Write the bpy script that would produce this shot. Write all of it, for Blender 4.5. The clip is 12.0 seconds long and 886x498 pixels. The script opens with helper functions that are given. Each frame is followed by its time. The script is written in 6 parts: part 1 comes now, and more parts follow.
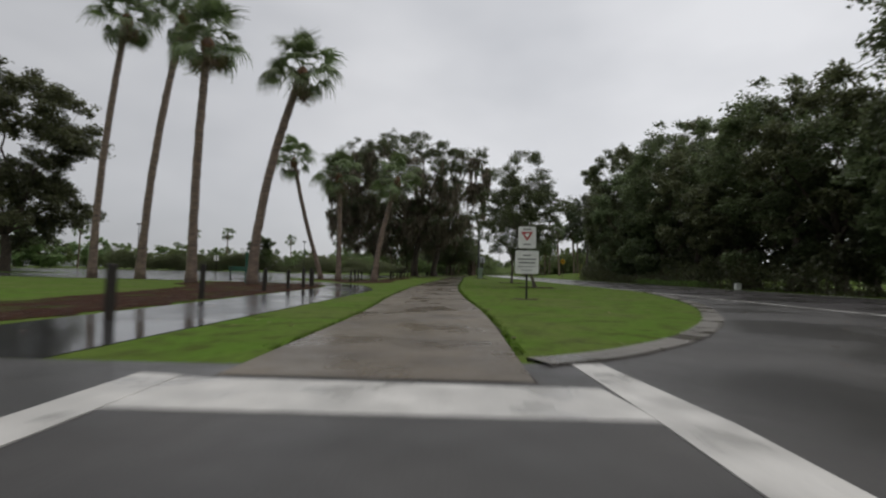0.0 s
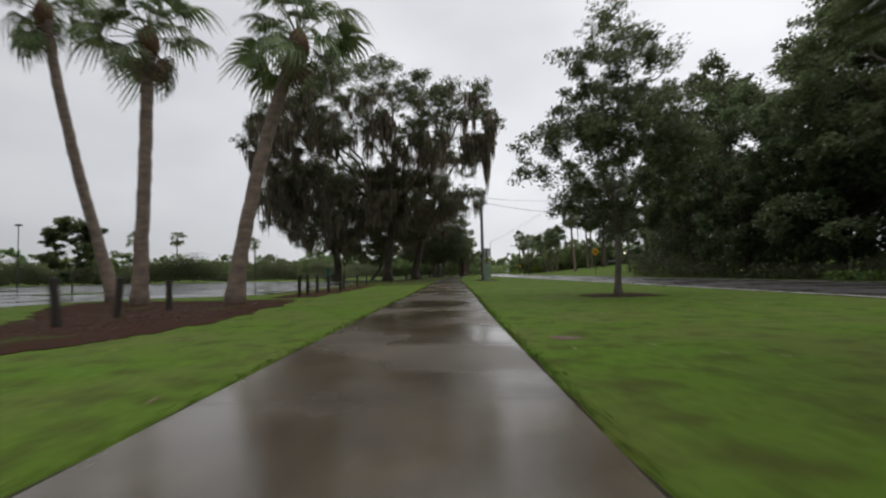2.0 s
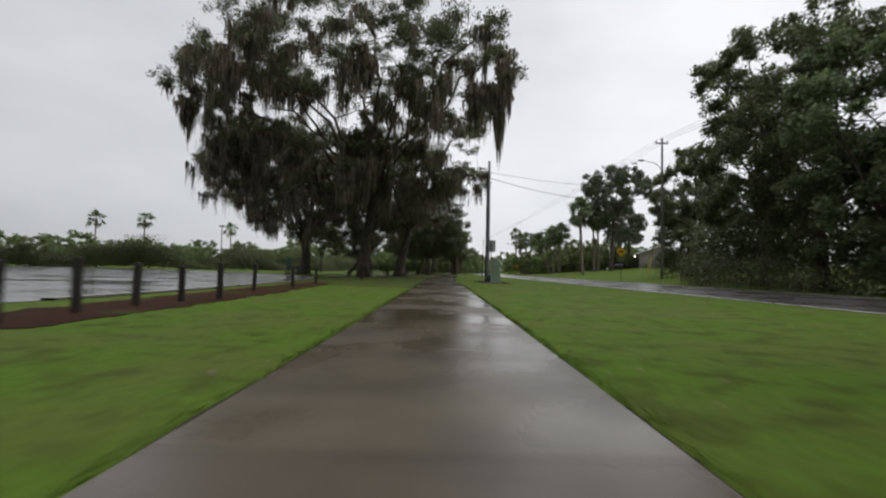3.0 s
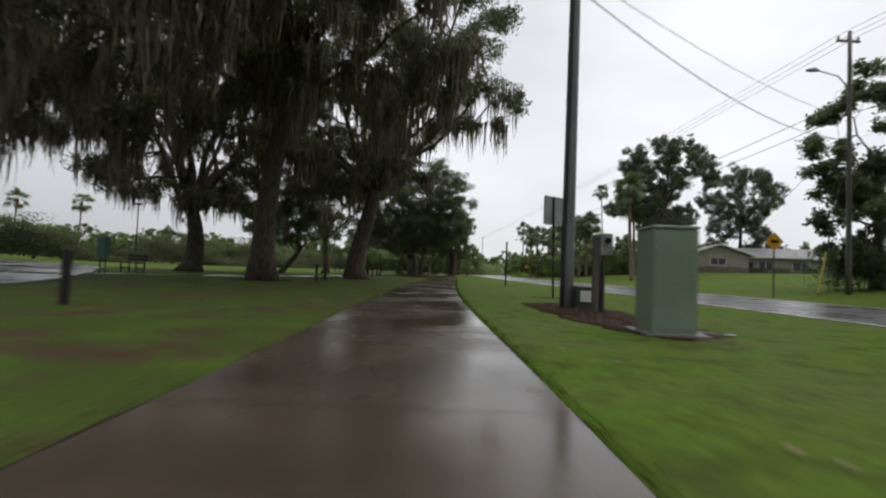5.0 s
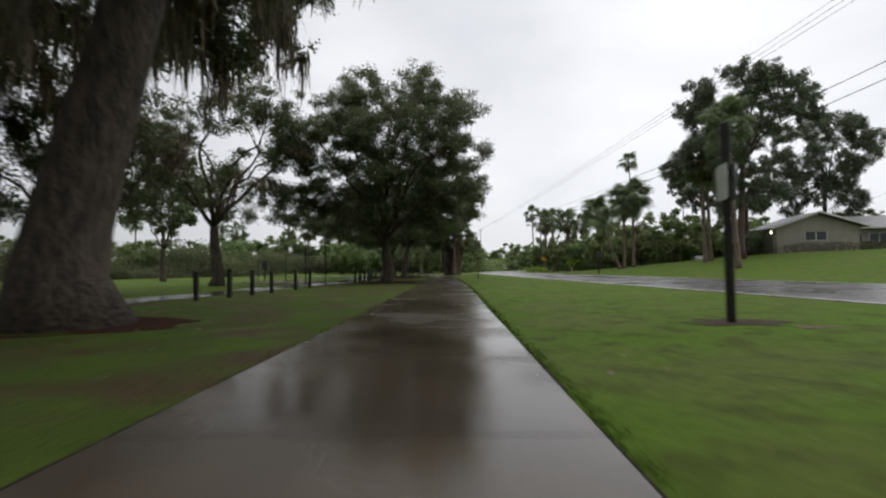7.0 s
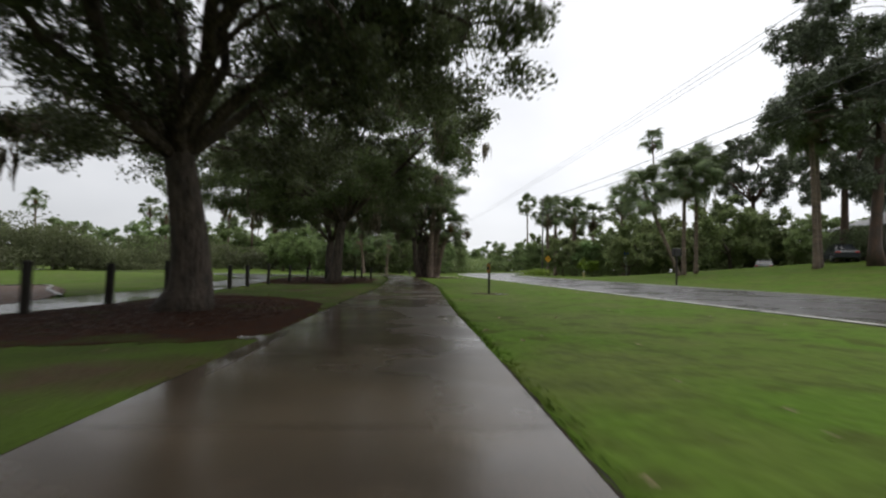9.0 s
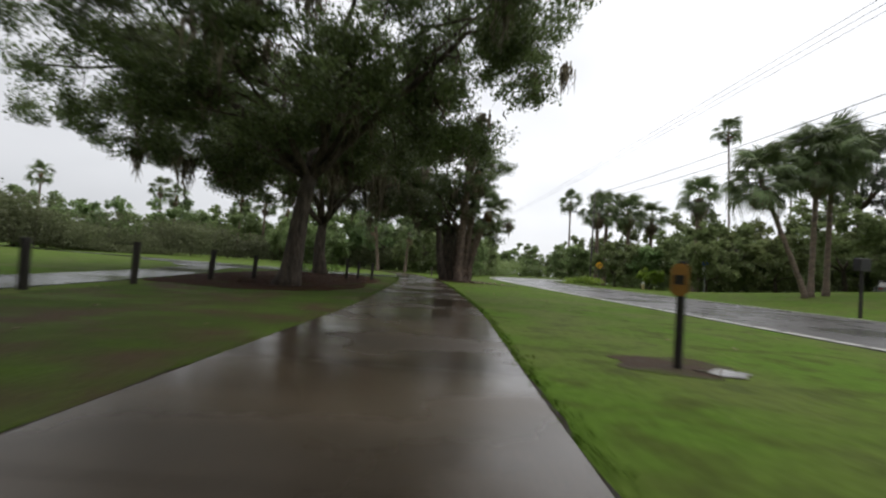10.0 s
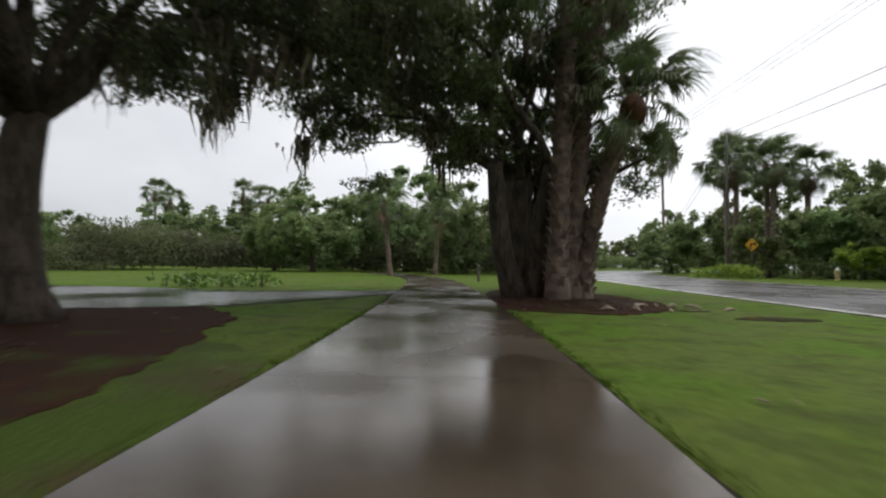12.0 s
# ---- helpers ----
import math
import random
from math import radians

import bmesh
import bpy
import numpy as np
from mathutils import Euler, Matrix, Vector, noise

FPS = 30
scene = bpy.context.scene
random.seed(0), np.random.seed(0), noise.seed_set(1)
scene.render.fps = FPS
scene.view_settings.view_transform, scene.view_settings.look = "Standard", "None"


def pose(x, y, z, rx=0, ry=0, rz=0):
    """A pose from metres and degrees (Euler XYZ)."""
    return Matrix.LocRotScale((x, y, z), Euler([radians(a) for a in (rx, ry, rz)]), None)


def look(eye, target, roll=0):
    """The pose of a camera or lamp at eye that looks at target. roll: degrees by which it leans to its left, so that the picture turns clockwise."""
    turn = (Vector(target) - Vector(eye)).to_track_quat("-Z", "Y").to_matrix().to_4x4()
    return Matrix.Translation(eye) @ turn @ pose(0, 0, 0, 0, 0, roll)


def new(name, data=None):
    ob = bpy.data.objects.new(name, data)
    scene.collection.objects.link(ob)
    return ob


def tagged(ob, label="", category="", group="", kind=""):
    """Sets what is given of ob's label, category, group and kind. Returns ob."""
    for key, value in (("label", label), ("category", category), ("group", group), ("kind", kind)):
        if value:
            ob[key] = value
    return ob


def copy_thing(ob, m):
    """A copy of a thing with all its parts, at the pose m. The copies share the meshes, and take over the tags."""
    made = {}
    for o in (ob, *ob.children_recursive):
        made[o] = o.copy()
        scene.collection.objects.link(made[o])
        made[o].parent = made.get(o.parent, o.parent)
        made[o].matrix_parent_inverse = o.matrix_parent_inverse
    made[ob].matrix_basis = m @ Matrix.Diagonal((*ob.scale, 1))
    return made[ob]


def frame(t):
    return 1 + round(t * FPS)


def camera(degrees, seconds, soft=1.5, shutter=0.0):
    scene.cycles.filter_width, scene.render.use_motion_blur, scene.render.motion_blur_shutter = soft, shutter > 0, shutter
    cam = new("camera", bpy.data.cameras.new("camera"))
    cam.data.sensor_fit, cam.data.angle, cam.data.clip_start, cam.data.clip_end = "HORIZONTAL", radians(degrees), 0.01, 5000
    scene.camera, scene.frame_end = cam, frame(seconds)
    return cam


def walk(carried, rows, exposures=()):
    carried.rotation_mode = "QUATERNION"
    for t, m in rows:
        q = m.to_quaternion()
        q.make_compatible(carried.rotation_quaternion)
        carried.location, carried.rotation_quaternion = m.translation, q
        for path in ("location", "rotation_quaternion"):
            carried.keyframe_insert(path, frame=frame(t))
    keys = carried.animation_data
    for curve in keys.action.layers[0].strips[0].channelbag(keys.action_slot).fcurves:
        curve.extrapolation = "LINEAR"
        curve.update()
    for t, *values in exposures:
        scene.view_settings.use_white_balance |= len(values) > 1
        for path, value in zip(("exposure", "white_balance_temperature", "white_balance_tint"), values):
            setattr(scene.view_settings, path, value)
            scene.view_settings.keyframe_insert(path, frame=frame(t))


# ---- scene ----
cam = camera(84.0, 12.0, soft=2.2, shutter=0.3)
PATH = [
    (0.0, pose(0.100, 0.000, 0.704, 92.75, -1.10, 1.60)),
    (0.5, pose(0.000, 6.165, 0.697, 92.68, -1.09, 1.21)),
    (1.0, pose(-0.193, 12.300, 0.705, 92.52, -2.09, 3.03)),
    (1.5, pose(-0.360, 18.352, 0.700, 92.79, 0.48, 2.27)),
    (2.0, pose(-0.487, 24.256, 0.707, 92.84, 1.26, 0.05)),
    (2.5, pose(-0.568, 29.982, 0.702, 92.59, 1.11, 1.31)),
    (3.0, pose(-0.603, 35.754, 0.706, 92.51, -1.21, -1.20)),
    (5.0, pose(0.076, 59.194, 0.702, 92.53, -2.42, -1.85)),
    (5.5, pose(0.159, 64.887, 0.700, 93.26, -4.66, -1.11)),
    (6.0, pose(0.301, 70.418, 0.704, 92.91, -0.21, -2.13)),
    (6.5, pose(0.493, 75.845, 0.704, 92.56, 1.30, -1.86)),
    (8.5, pose(1.586, 95.923, 0.710, 92.26, -2.46, -5.52)),
    (9.0, pose(1.947, 101.009, 0.696, 92.32, -0.96, -5.30)),
    (9.5, pose(2.205, 105.900, 0.705, 92.94, -5.75, -3.02)),
    (10.0, pose(2.403, 110.958, 0.694, 92.26, -4.07, -2.42)),
    (10.5, pose(2.547, 115.972, 0.697, 92.40, -5.55, -1.02)),
    (11.0, pose(2.627, 120.805, 0.701, 92.23, -4.97, 0.25)),
    (11.5, pose(2.655, 125.432, 0.695, 92.41, -4.15, 1.99)),
    (12.0, pose(2.658, 129.881, 0.715, 91.80, -0.61, 2.67)),
]
walk(cam, PATH, exposures=[(0.0, -0.24), (1.0, -0.05), (3.0, 0.08), (5.0, 0.14), (8.5, 0.26), (10.0, 0.36), (12.0, 0.36)])

# ---- sky and light ----
world = bpy.data.worlds.new("rain_sky")
scene.world = world
world.use_nodes = True
wt = world.node_tree
wt.nodes.clear()


def wnode(kind, **kw):
    n = wt.nodes.new(kind)
    for k, v in kw.items():
        setattr(n, k, v)
    return n


w_out = wnode("ShaderNodeOutputWorld")
w_bg = wnode("ShaderNodeBackground")
w_bg.inputs["Strength"].default_value = 1.0
w_tc = wnode("ShaderNodeTexCoord")
w_map = wnode("ShaderNodeMapping")
w_map.inputs["Scale"].default_value = (1.0, 1.0, 2.2)
w_noise = wnode("ShaderNodeTexNoise")
w_noise.inputs["Scale"].default_value = 1.6
w_noise.inputs["Detail"].default_value = 4.0
w_noise.inputs["Roughness"].default_value = 0.45
w_ramp = wnode("ShaderNodeValToRGB")
w_ramp.color_ramp.elements[0].position = 0.3
w_ramp.color_ramp.elements[0].color = (0.50, 0.515, 0.55, 1)
w_ramp.color_ramp.elements[1].position = 0.68
w_ramp.color_ramp.elements[1].color = (0.81, 0.815, 0.84, 1)
w_dot = wnode("ShaderNodeVectorMath", operation="DOT_PRODUCT")
w_dot.inputs[1].default_value = (0.62, 0.45, 0.5)
w_rng = wnode("ShaderNodeMapRange")
w_rng.inputs["From Min"].default_value = -0.6
w_rng.inputs["From Max"].default_value = 0.9
w_rng.inputs["To Min"].default_value = 0.62
w_rng.inputs["To Max"].default_value = 1.16
w_mul = wnode("ShaderNodeVectorMath", operation="SCALE")
w_sky = wnode("ShaderNodeTexSky", sky_type="NISHITA", sun_disc=False)
w_sky.sun_elevation = radians(55)
w_sky.sun_rotation = radians(50)
w_sk = wnode("ShaderNodeVectorMath", operation="SCALE")
w_sk.inputs["Scale"].default_value = 0.1
w_mix = wnode("ShaderNodeMix", data_type="RGBA")
w_mix.inputs["Factor"].default_value = 0.06
wl = wt.links.new
wl(w_tc.outputs["Generated"], w_map.inputs["Vector"])
wl(w_map.outputs["Vector"], w_noise.inputs["Vector"])
wl(w_noise.outputs["Fac"], w_ramp.inputs["Fac"])
wl(w_tc.outputs["Generated"], w_dot.inputs[0])
wl(w_dot.outputs["Value"], w_rng.inputs["Value"])
wl(w_ramp.outputs["Color"], w_mul.inputs[0])
wl(w_rng.outputs["Result"], w_mul.inputs["Scale"])
wl(w_sky.outputs["Color"], w_sk.inputs[0])
wl(w_mul.outputs["Vector"], w_mix.inputs["A"])
wl(w_sk.outputs["Vector"], w_mix.inputs["B"])
wl(w_mix.outputs["Result"], w_bg.inputs["Color"])
wl(w_bg.outputs["Background"], w_out.inputs["Surface"])

sun_data = bpy.data.lights.new("sun", "SUN")
sun_data.energy = 1.5
sun_data.angle = radians(80)
sun_data.color = (1.0, 0.97, 0.93)
sun = new("sun", sun_data)
sun.matrix_world = look((14, 9, 70), (0, 0, 0))

# ---- materials ----


def material(name, base, dark, scale=4.0, fine=60.0, rough=(0.5, 0.8), bump=0.3, dist=0.01, metal=0.0, rand=0.0, spec=0.5,
             lo=0.35, hi=0.65, island=False, translucent=0.0, stretch=(1, 1, 1), ior=1.45, rough_scale=None, rr=(0.4, 0.6), third=None, tint=0.0, grain=(0.75, 1.25)):
    """Two-scale noise colour, varied roughness, fine bump."""
    m = bpy.data.materials.new(name)
    m.use_nodes = True
    nt = m.node_tree
    nt.nodes.clear()
    L = nt.links.new
    out = nt.nodes.new("ShaderNodeOutputMaterial")
    p = nt.nodes.new("ShaderNodeBsdfPrincipled")
    tc = nt.nodes.new("ShaderNodeTexCoord")
    mp = nt.nodes.new("ShaderNodeMapping")
    mp.inputs["Scale"].default_value = stretch
    L(tc.outputs["Object"], mp.inputs["Vector"])
    n1 = nt.nodes.new("ShaderNodeTexNoise")
    n1.inputs["Scale"].default_value = scale
    n1.inputs["Detail"].default_value = 5
    n2 = nt.nodes.new("ShaderNodeTexNoise")
    n2.inputs["Scale"].default_value = fine
    n2.inputs["Detail"].default_value = 3
    L(mp.outputs["Vector"], n1.inputs["Vector"])
    L(mp.outputs["Vector"], n2.inputs["Vector"])
    r1 = nt.nodes.new("ShaderNodeMapRange")
    r1.inputs["From Min"].default_value, r1.inputs["From Max"].default_value = lo, hi
    L(n1.outputs["Fac"], r1.inputs["Value"])
    mix = nt.nodes.new("ShaderNodeMix")
    mix.data_type = "RGBA"
    mix.inputs["A"].default_value = (*dark, 1)
    mix.inputs["B"].default_value = (*base, 1)
    L(r1.outputs["Result"], mix.inputs["Factor"])
    col = mix.outputs["Result"]
    if third:
        n4 = nt.nodes.new("ShaderNodeTexNoise")
        n4.inputs["Scale"].default_value = third[1]
        n4.inputs["Detail"].default_value = 6
        L(mp.outputs["Vector"], n4.inputs["Vector"])
        r4 = nt.nodes.new("ShaderNodeMapRange")
        r4.inputs["From Min"].default_value, r4.inputs["From Max"].default_value = third[2], third[3]
        L(n4.outputs["Fac"], r4.inputs["Value"])
        mix4 = nt.nodes.new("ShaderNodeMix")
        mix4.data_type = "RGBA"
        mix4.inputs["B"].default_value = (*third[0], 1)
        L(col, mix4.inputs["A"])
        L(r4.outputs["Result"], mix4.inputs["Factor"])
        col = mix4.outputs["Result"]
    hsv = nt.nodes.new("ShaderNodeHueSaturation")
    L(col, hsv.inputs["Color"])
    v = nt.nodes.new("ShaderNodeMapRange")
    v.inputs["To Min"].default_value, v.inputs["To Max"].default_value = grain
    L(n2.outputs["Fac"], v.inputs["Value"])
    val = v.outputs["Result"]
    if rand > 0:
        if island:
            src = nt.nodes.new("ShaderNodeNewGeometry").outputs["Random Per Island"]
        else:
            src = nt.nodes.new("ShaderNodeObjectInfo").outputs["Random"]
        rr_ = nt.nodes.new("ShaderNodeMapRange")
        rr_.inputs["To Min"].default_value, rr_.inputs["To Max"].default_value = 1 - rand, 1 + rand
        L(src, rr_.inputs["Value"])
        mm = nt.nodes.new("ShaderNodeMath")
        mm.operation = "MULTIPLY"
        L(val, mm.inputs[0])
        L(rr_.outputs["Result"], mm.inputs[1])
        val = mm.outputs["Value"]
        hr = nt.nodes.new("ShaderNodeMapRange")
        hr.inputs["To Min"].default_value, hr.inputs["To Max"].default_value = 0.5 - 0.03 * rand, 0.5 + 0.03 * rand
        L(src, hr.inputs["Value"])
        L(hr.outputs["Result"], hsv.inputs["Hue"])
    L(val, hsv.inputs["Value"])
    col = hsv.outputs["Color"]
    if tint > 0:
        own = nt.nodes.new("ShaderNodeObjectInfo").outputs["Random"]
        hue = nt.nodes.new("ShaderNodeHueSaturation")
        for socket, a, b in (("Hue", 0.5 - 0.035 * tint, 0.5 + 0.03 * tint), ("Value", 1 - 0.32 * tint, 1 + 0.45 * tint)):
            q = nt.nodes.new("ShaderNodeMapRange")
            q.inputs["To Min"].default_value, q.inputs["To Max"].default_value = a, b
            L(own, q.inputs["Value"])
            L(q.outputs["Result"], hue.inputs[socket])
        L(col, hue.inputs["Color"])
        col = hue.outputs["Color"]
    L(col, p.inputs["Base Color"])
    n3 = nt.nodes.new("ShaderNodeTexNoise")
    n3.inputs["Scale"].default_value = rough_scale or scale
    n3.inputs["Detail"].default_value = 4
    L(mp.outputs["Vector"], n3.inputs["Vector"])
    rg = nt.nodes.new("ShaderNodeMapRange")
    rg.inputs["From Min"].default_value, rg.inputs["From Max"].default_value = rr
    rg.inputs["To Min"].default_value, rg.inputs["To Max"].default_value = rough
    L(n3.outputs["Fac"], rg.inputs["Value"])
    L(rg.outputs["Result"], p.inputs["Roughness"])
    p.inputs["Metallic"].default_value = metal
    p.inputs["Specular IOR Level"].default_value = spec
    p.inputs["IOR"].default_value = ior
    if bump:
        b = nt.nodes.new("ShaderNodeBump")
        b.inputs["Strength"].default_value = bump
        b.inputs["Distance"].default_value = dist
        L(n2.outputs["Fac"], b.inputs["Height"])
        L(b.outputs["Normal"], p.inputs["Normal"])
    if translucent:
        tr = nt.nodes.new("ShaderNodeBsdfTranslucent")
        L(col, tr.inputs["Color"])
        ms = nt.nodes.new("ShaderNodeMixShader")
        ms.inputs["Fac"].default_value = translucent
        L(p.outputs["BSDF"], ms.inputs[1])
        L(tr.outputs["BSDF"], ms.inputs[2])
        L(ms.outputs["Shader"], out.inputs["Surface"])
    else:
        L(p.outputs["BSDF"], out.inputs["Surface"])
    return m


M = {}
M["lawn"] = material("lawn_grass", (0.073, 0.131, 0.016), (0.081, 0.11, 0.019), scale=0.55, fine=11, rough=(0.75, 0.92), bump=0.6, dist=0.03, spec=0.07, lo=0.38, hi=0.6, third=((0.056, 0.074, 0.014), 2.4, 0.48, 0.66), grain=(0.55, 1.45))
M["blade"] = material("grass_blade", (0.073, 0.131, 0.016), (0.081, 0.11, 0.019), scale=0.55, fine=8, rough=(0.7, 0.9), bump=0, rand=0.2, island=True, spec=0.08, lo=0.36, hi=0.56, third=((0.058, 0.092, 0.013), 2.8, 0.47, 0.68))
M["edge_soil"] = material("damp_edge_soil", (0.034, 0.026, 0.017), (0.016, 0.012, 0.009), scale=5, fine=40, rough=(0.6, 0.9), bump=0.8, dist=0.02, spec=0.15)
M["concrete"] = material("wet_concrete", (0.1, 0.081, 0.054), (0.06, 0.047, 0.031), scale=1.3, fine=70, rough=(0.09, 0.36), bump=0.22, dist=0.004, rand=0.1, rough_scale=0.55, rr=(0.38, 0.60))
M["concrete_rough"] = material("worn_wet_concrete", (0.135, 0.108, 0.074), (0.082, 0.064, 0.043), scale=1.1, fine=80, rough=(0.2, 0.48), bump=0.4, dist=0.005, rand=0.1, rough_scale=0.9, rr=(0.36, 0.62))
# Darker copy of the wet concrete: canopy shade put into the slab colour
M["concrete_shaded"] = material("shaded_wet_concrete", (0.082, 0.064, 0.045), (0.045, 0.035, 0.025), scale=1.0, fine=70, rough=(0.07, 0.34), bump=0.2, dist=0.004, rand=0.1, rough_scale=0.6, rr=(0.38, 0.62))
M["joint"] = material("path_bed", (0.07, 0.06, 0.045), (0.04, 0.035, 0.028), scale=3, fine=90, rough=(0.3, 0.7), bump=0.4)
M["asphalt"] = material("wet_asphalt", (0.072, 0.066, 0.067), (0.05, 0.046, 0.046), scale=0.5, fine=90, rough=(0.20, 0.38), bump=0.4, dist=0.005, rough_scale=0.4)
M["street"] = material("coarse_wet_asphalt", (0.05, 0.047, 0.044), (0.026, 0.024, 0.022), scale=1.1, fine=55, rough=(0.3, 0.58), bump=0.5, dist=0.006, rough_scale=0.5)
M["lot"] = material("flooded_asphalt", (0.055, 0.056, 0.058), (0.038, 0.038, 0.04), scale=0.4, fine=60, rough=(0.07, 0.24), bump=0.14, dist=0.003, rough_scale=0.3)
M["paint"] = material("road_paint", (0.55, 0.535, 0.505), (0.34, 0.33, 0.31), scale=2.5, fine=90, rough=(0.25, 0.5), bump=0.1, dist=0.003)
M["kerb"] = material("wet_kerb", (0.15, 0.138, 0.12), (0.09, 0.082, 0.07), scale=1.5, fine=80, rough=(0.2, 0.5), bump=0.2, dist=0.004)
M["mulch"] = material("wet_mulch", (0.066, 0.031, 0.019), (0.03, 0.015, 0.010), scale=6, fine=55, rough=(0.7, 0.9), bump=1.0, dist=0.04, spec=0.05, third=((0.055, 0.078, 0.016), 0.8, 0.56, 0.70))
M["mulch_pale"] = material("pale_bark_pad", (0.15, 0.095, 0.07), (0.09, 0.058, 0.044), scale=5, fine=50, rough=(0.5, 0.8), bump=0.8, dist=0.03, spec=0.2)
M["chip"] = material("mulch_chip", (0.10, 0.055, 0.038), (0.04, 0.024, 0.018), scale=6, fine=40, rough=(0.4, 0.7), bump=0.2, rand=0.5, island=True)
# Leaf litter and thin grass, colours darkened for the shade under the oaks
M["soil"] = material("leaf_litter", (0.05, 0.078, 0.014), (0.06, 0.04, 0.022), scale=0.8, fine=24, rough=(0.7, 0.9), bump=0.8, dist=0.03, spec=0.1, lo=0.38, hi=0.58, third=((0.06, 0.098, 0.014), 1.3, 0.46, 0.66), grain=(0.5, 1.5))
M["mud"] = material("wet_bare_soil", (0.07, 0.05, 0.036), (0.04, 0.028, 0.02), scale=3, fine=45, rough=(0.7, 0.95), bump=0.8, dist=0.03, spec=0.12, third=((0.06, 0.075, 0.018), 1.6, 0.54, 0.66))
M["bark"] = material("oak_bark", (0.135, 0.108, 0.085), (0.05, 0.04, 0.032), scale=9, fine=22, rough=(0.6, 0.9), bump=1.0, dist=0.09, stretch=(1, 1, 0.3), spec=0.25)
M["bark_young"] = material("young_bark", (0.17, 0.145, 0.115), (0.08, 0.068, 0.052), scale=5, fine=30, rough=(0.5, 0.8), bump=0.7, dist=0.02, stretch=(1, 1, 0.4))
M["palm_bark"] = material("palm_bark", (0.25, 0.185, 0.14), (0.12, 0.087, 0.066), scale=3, fine=22, rough=(0.5, 0.8), bump=1.0, dist=0.04, stretch=(1, 1, 2.5))
M["pine_bark"] = material("pine_bark", (0.12, 0.075, 0.055), (0.05, 0.035, 0.028), scale=3, fine=12, rough=(0.6, 0.9), bump=1.0, dist=0.05, stretch=(1, 1, 0.4))
M["oak_leaf"] = material("oak_leaf", (0.128, 0.15, 0.07), (0.08, 0.095, 0.045), scale=0.5, fine=5, rough=(0.28, 0.5), bump=0, rand=0.4, island=True, spec=0.8, translucent=0.48)
M["oak_leaf_light"] = material("bright_oak_leaf", (0.145, 0.19, 0.07), (0.09, 0.12, 0.045), scale=0.5, fine=5, rough=(0.28, 0.5), bump=0, rand=0.4, island=True, spec=0.8, translucent=0.5)
M["wood_leaf"] = material("woodland_leaf", (0.14, 0.165, 0.078), (0.088, 0.105, 0.05), scale=0.4, fine=4, rough=(0.3, 0.55), bump=0, rand=0.4, island=True, spec=0.7, translucent=0.48, tint=0.9)
# Distant foliage, paler than the woodland leaf: rain haze put into its colour
M["hazy_far_leaf"] = material("hazy_far_leaf", (0.23, 0.295, 0.12), (0.16, 0.21, 0.09), scale=0.2, fine=3, rough=(0.5, 0.75), bump=0, rand=0.22, island=True, spec=0.35, translucent=0.5, tint=0.8)
M["scrub_leaf"] = material("dull_scrub_leaf", (0.15, 0.172, 0.086), (0.11, 0.118, 0.064), scale=0.12, fine=3, rough=(0.5, 0.75), bump=0, rand=0.2, island=True, spec=0.3, translucent=0.45)
M["husk"] = material("dry_palm_husk", (0.42, 0.34, 0.25), (0.26, 0.2, 0.14), scale=6, fine=50, rough=(0.5, 0.8), bump=0.4, dist=0.004)
M["boss"] = material("palm_crown_base", (0.17, 0.085, 0.04), (0.09, 0.045, 0.025), scale=6, fine=30, rough=(0.6, 0.9), bump=1.0, dist=0.03)
M["bright_leaf"] = material("bright_leaf", (0.3, 0.4, 0.06), (0.18, 0.27, 0.04), scale=0.8, fine=5, rough=(0.4, 0.6), bump=0, rand=0.3, island=True, translucent=0.4)
M["shrub_leaf"] = material("shrub_leaf", (0.17, 0.28, 0.055), (0.09, 0.16, 0.035), scale=0.8, fine=5, rough=(0.4, 0.6), bump=0, rand=0.4, island=True, translucent=0.3)
M["pine_leaf"] = material("pine_needles", (0.17, 0.2, 0.13), (0.115, 0.138, 0.09), scale=0.4, fine=4, rough=(0.5, 0.7), bump=0, rand=0.4, island=True, translucent=0.15)
M["moss"] = material("spanish_moss", (0.25, 0.215, 0.165), (0.14, 0.12, 0.09), scale=1.5, fine=20, rough=(0.8, 0.95), bump=0, rand=0.45, island=True, spec=0.1, translucent=0.35)
M["frond"] = material("palm_frond", (0.18, 0.23, 0.1), (0.11, 0.15, 0.066), scale=2, fine=12, rough=(0.3, 0.5), bump=0, rand=0.35, spec=0.5, translucent=0.25)
M["dead_frond"] = material("dead_frond", (0.26, 0.185, 0.13), (0.14, 0.1, 0.07), scale=2, fine=12, rough=(0.6, 0.8), bump=0, rand=0.3, translucent=0.15)
M["timber"] = material("weathered_timber", (0.032, 0.026, 0.02), (0.013, 0.011, 0.009), scale=4, fine=40, rough=(0.6, 0.85), bump=0.7, dist=0.01, stretch=(1, 1, 0.15), rand=0.25)
M["pole"] = material("pole_timber", (0.14, 0.125, 0.11), (0.07, 0.062, 0.055), scale=3, fine=30, rough=(0.35, 0.6), bump=0.5, dist=0.01, stretch=(1, 1, 0.08))
M["grey_pole"] = material("concrete_pole", (0.24, 0.24, 0.24), (0.14, 0.14, 0.145), scale=1.5, fine=40, rough=(0.25, 0.5), bump=0.15, stretch=(1, 1, 0.2))
M["steel"] = material("galvanised_steel", (0.36, 0.37, 0.38), (0.24, 0.25, 0.26), scale=4, fine=50, rough=(0.3, 0.5), bump=0.05, metal=0.6)
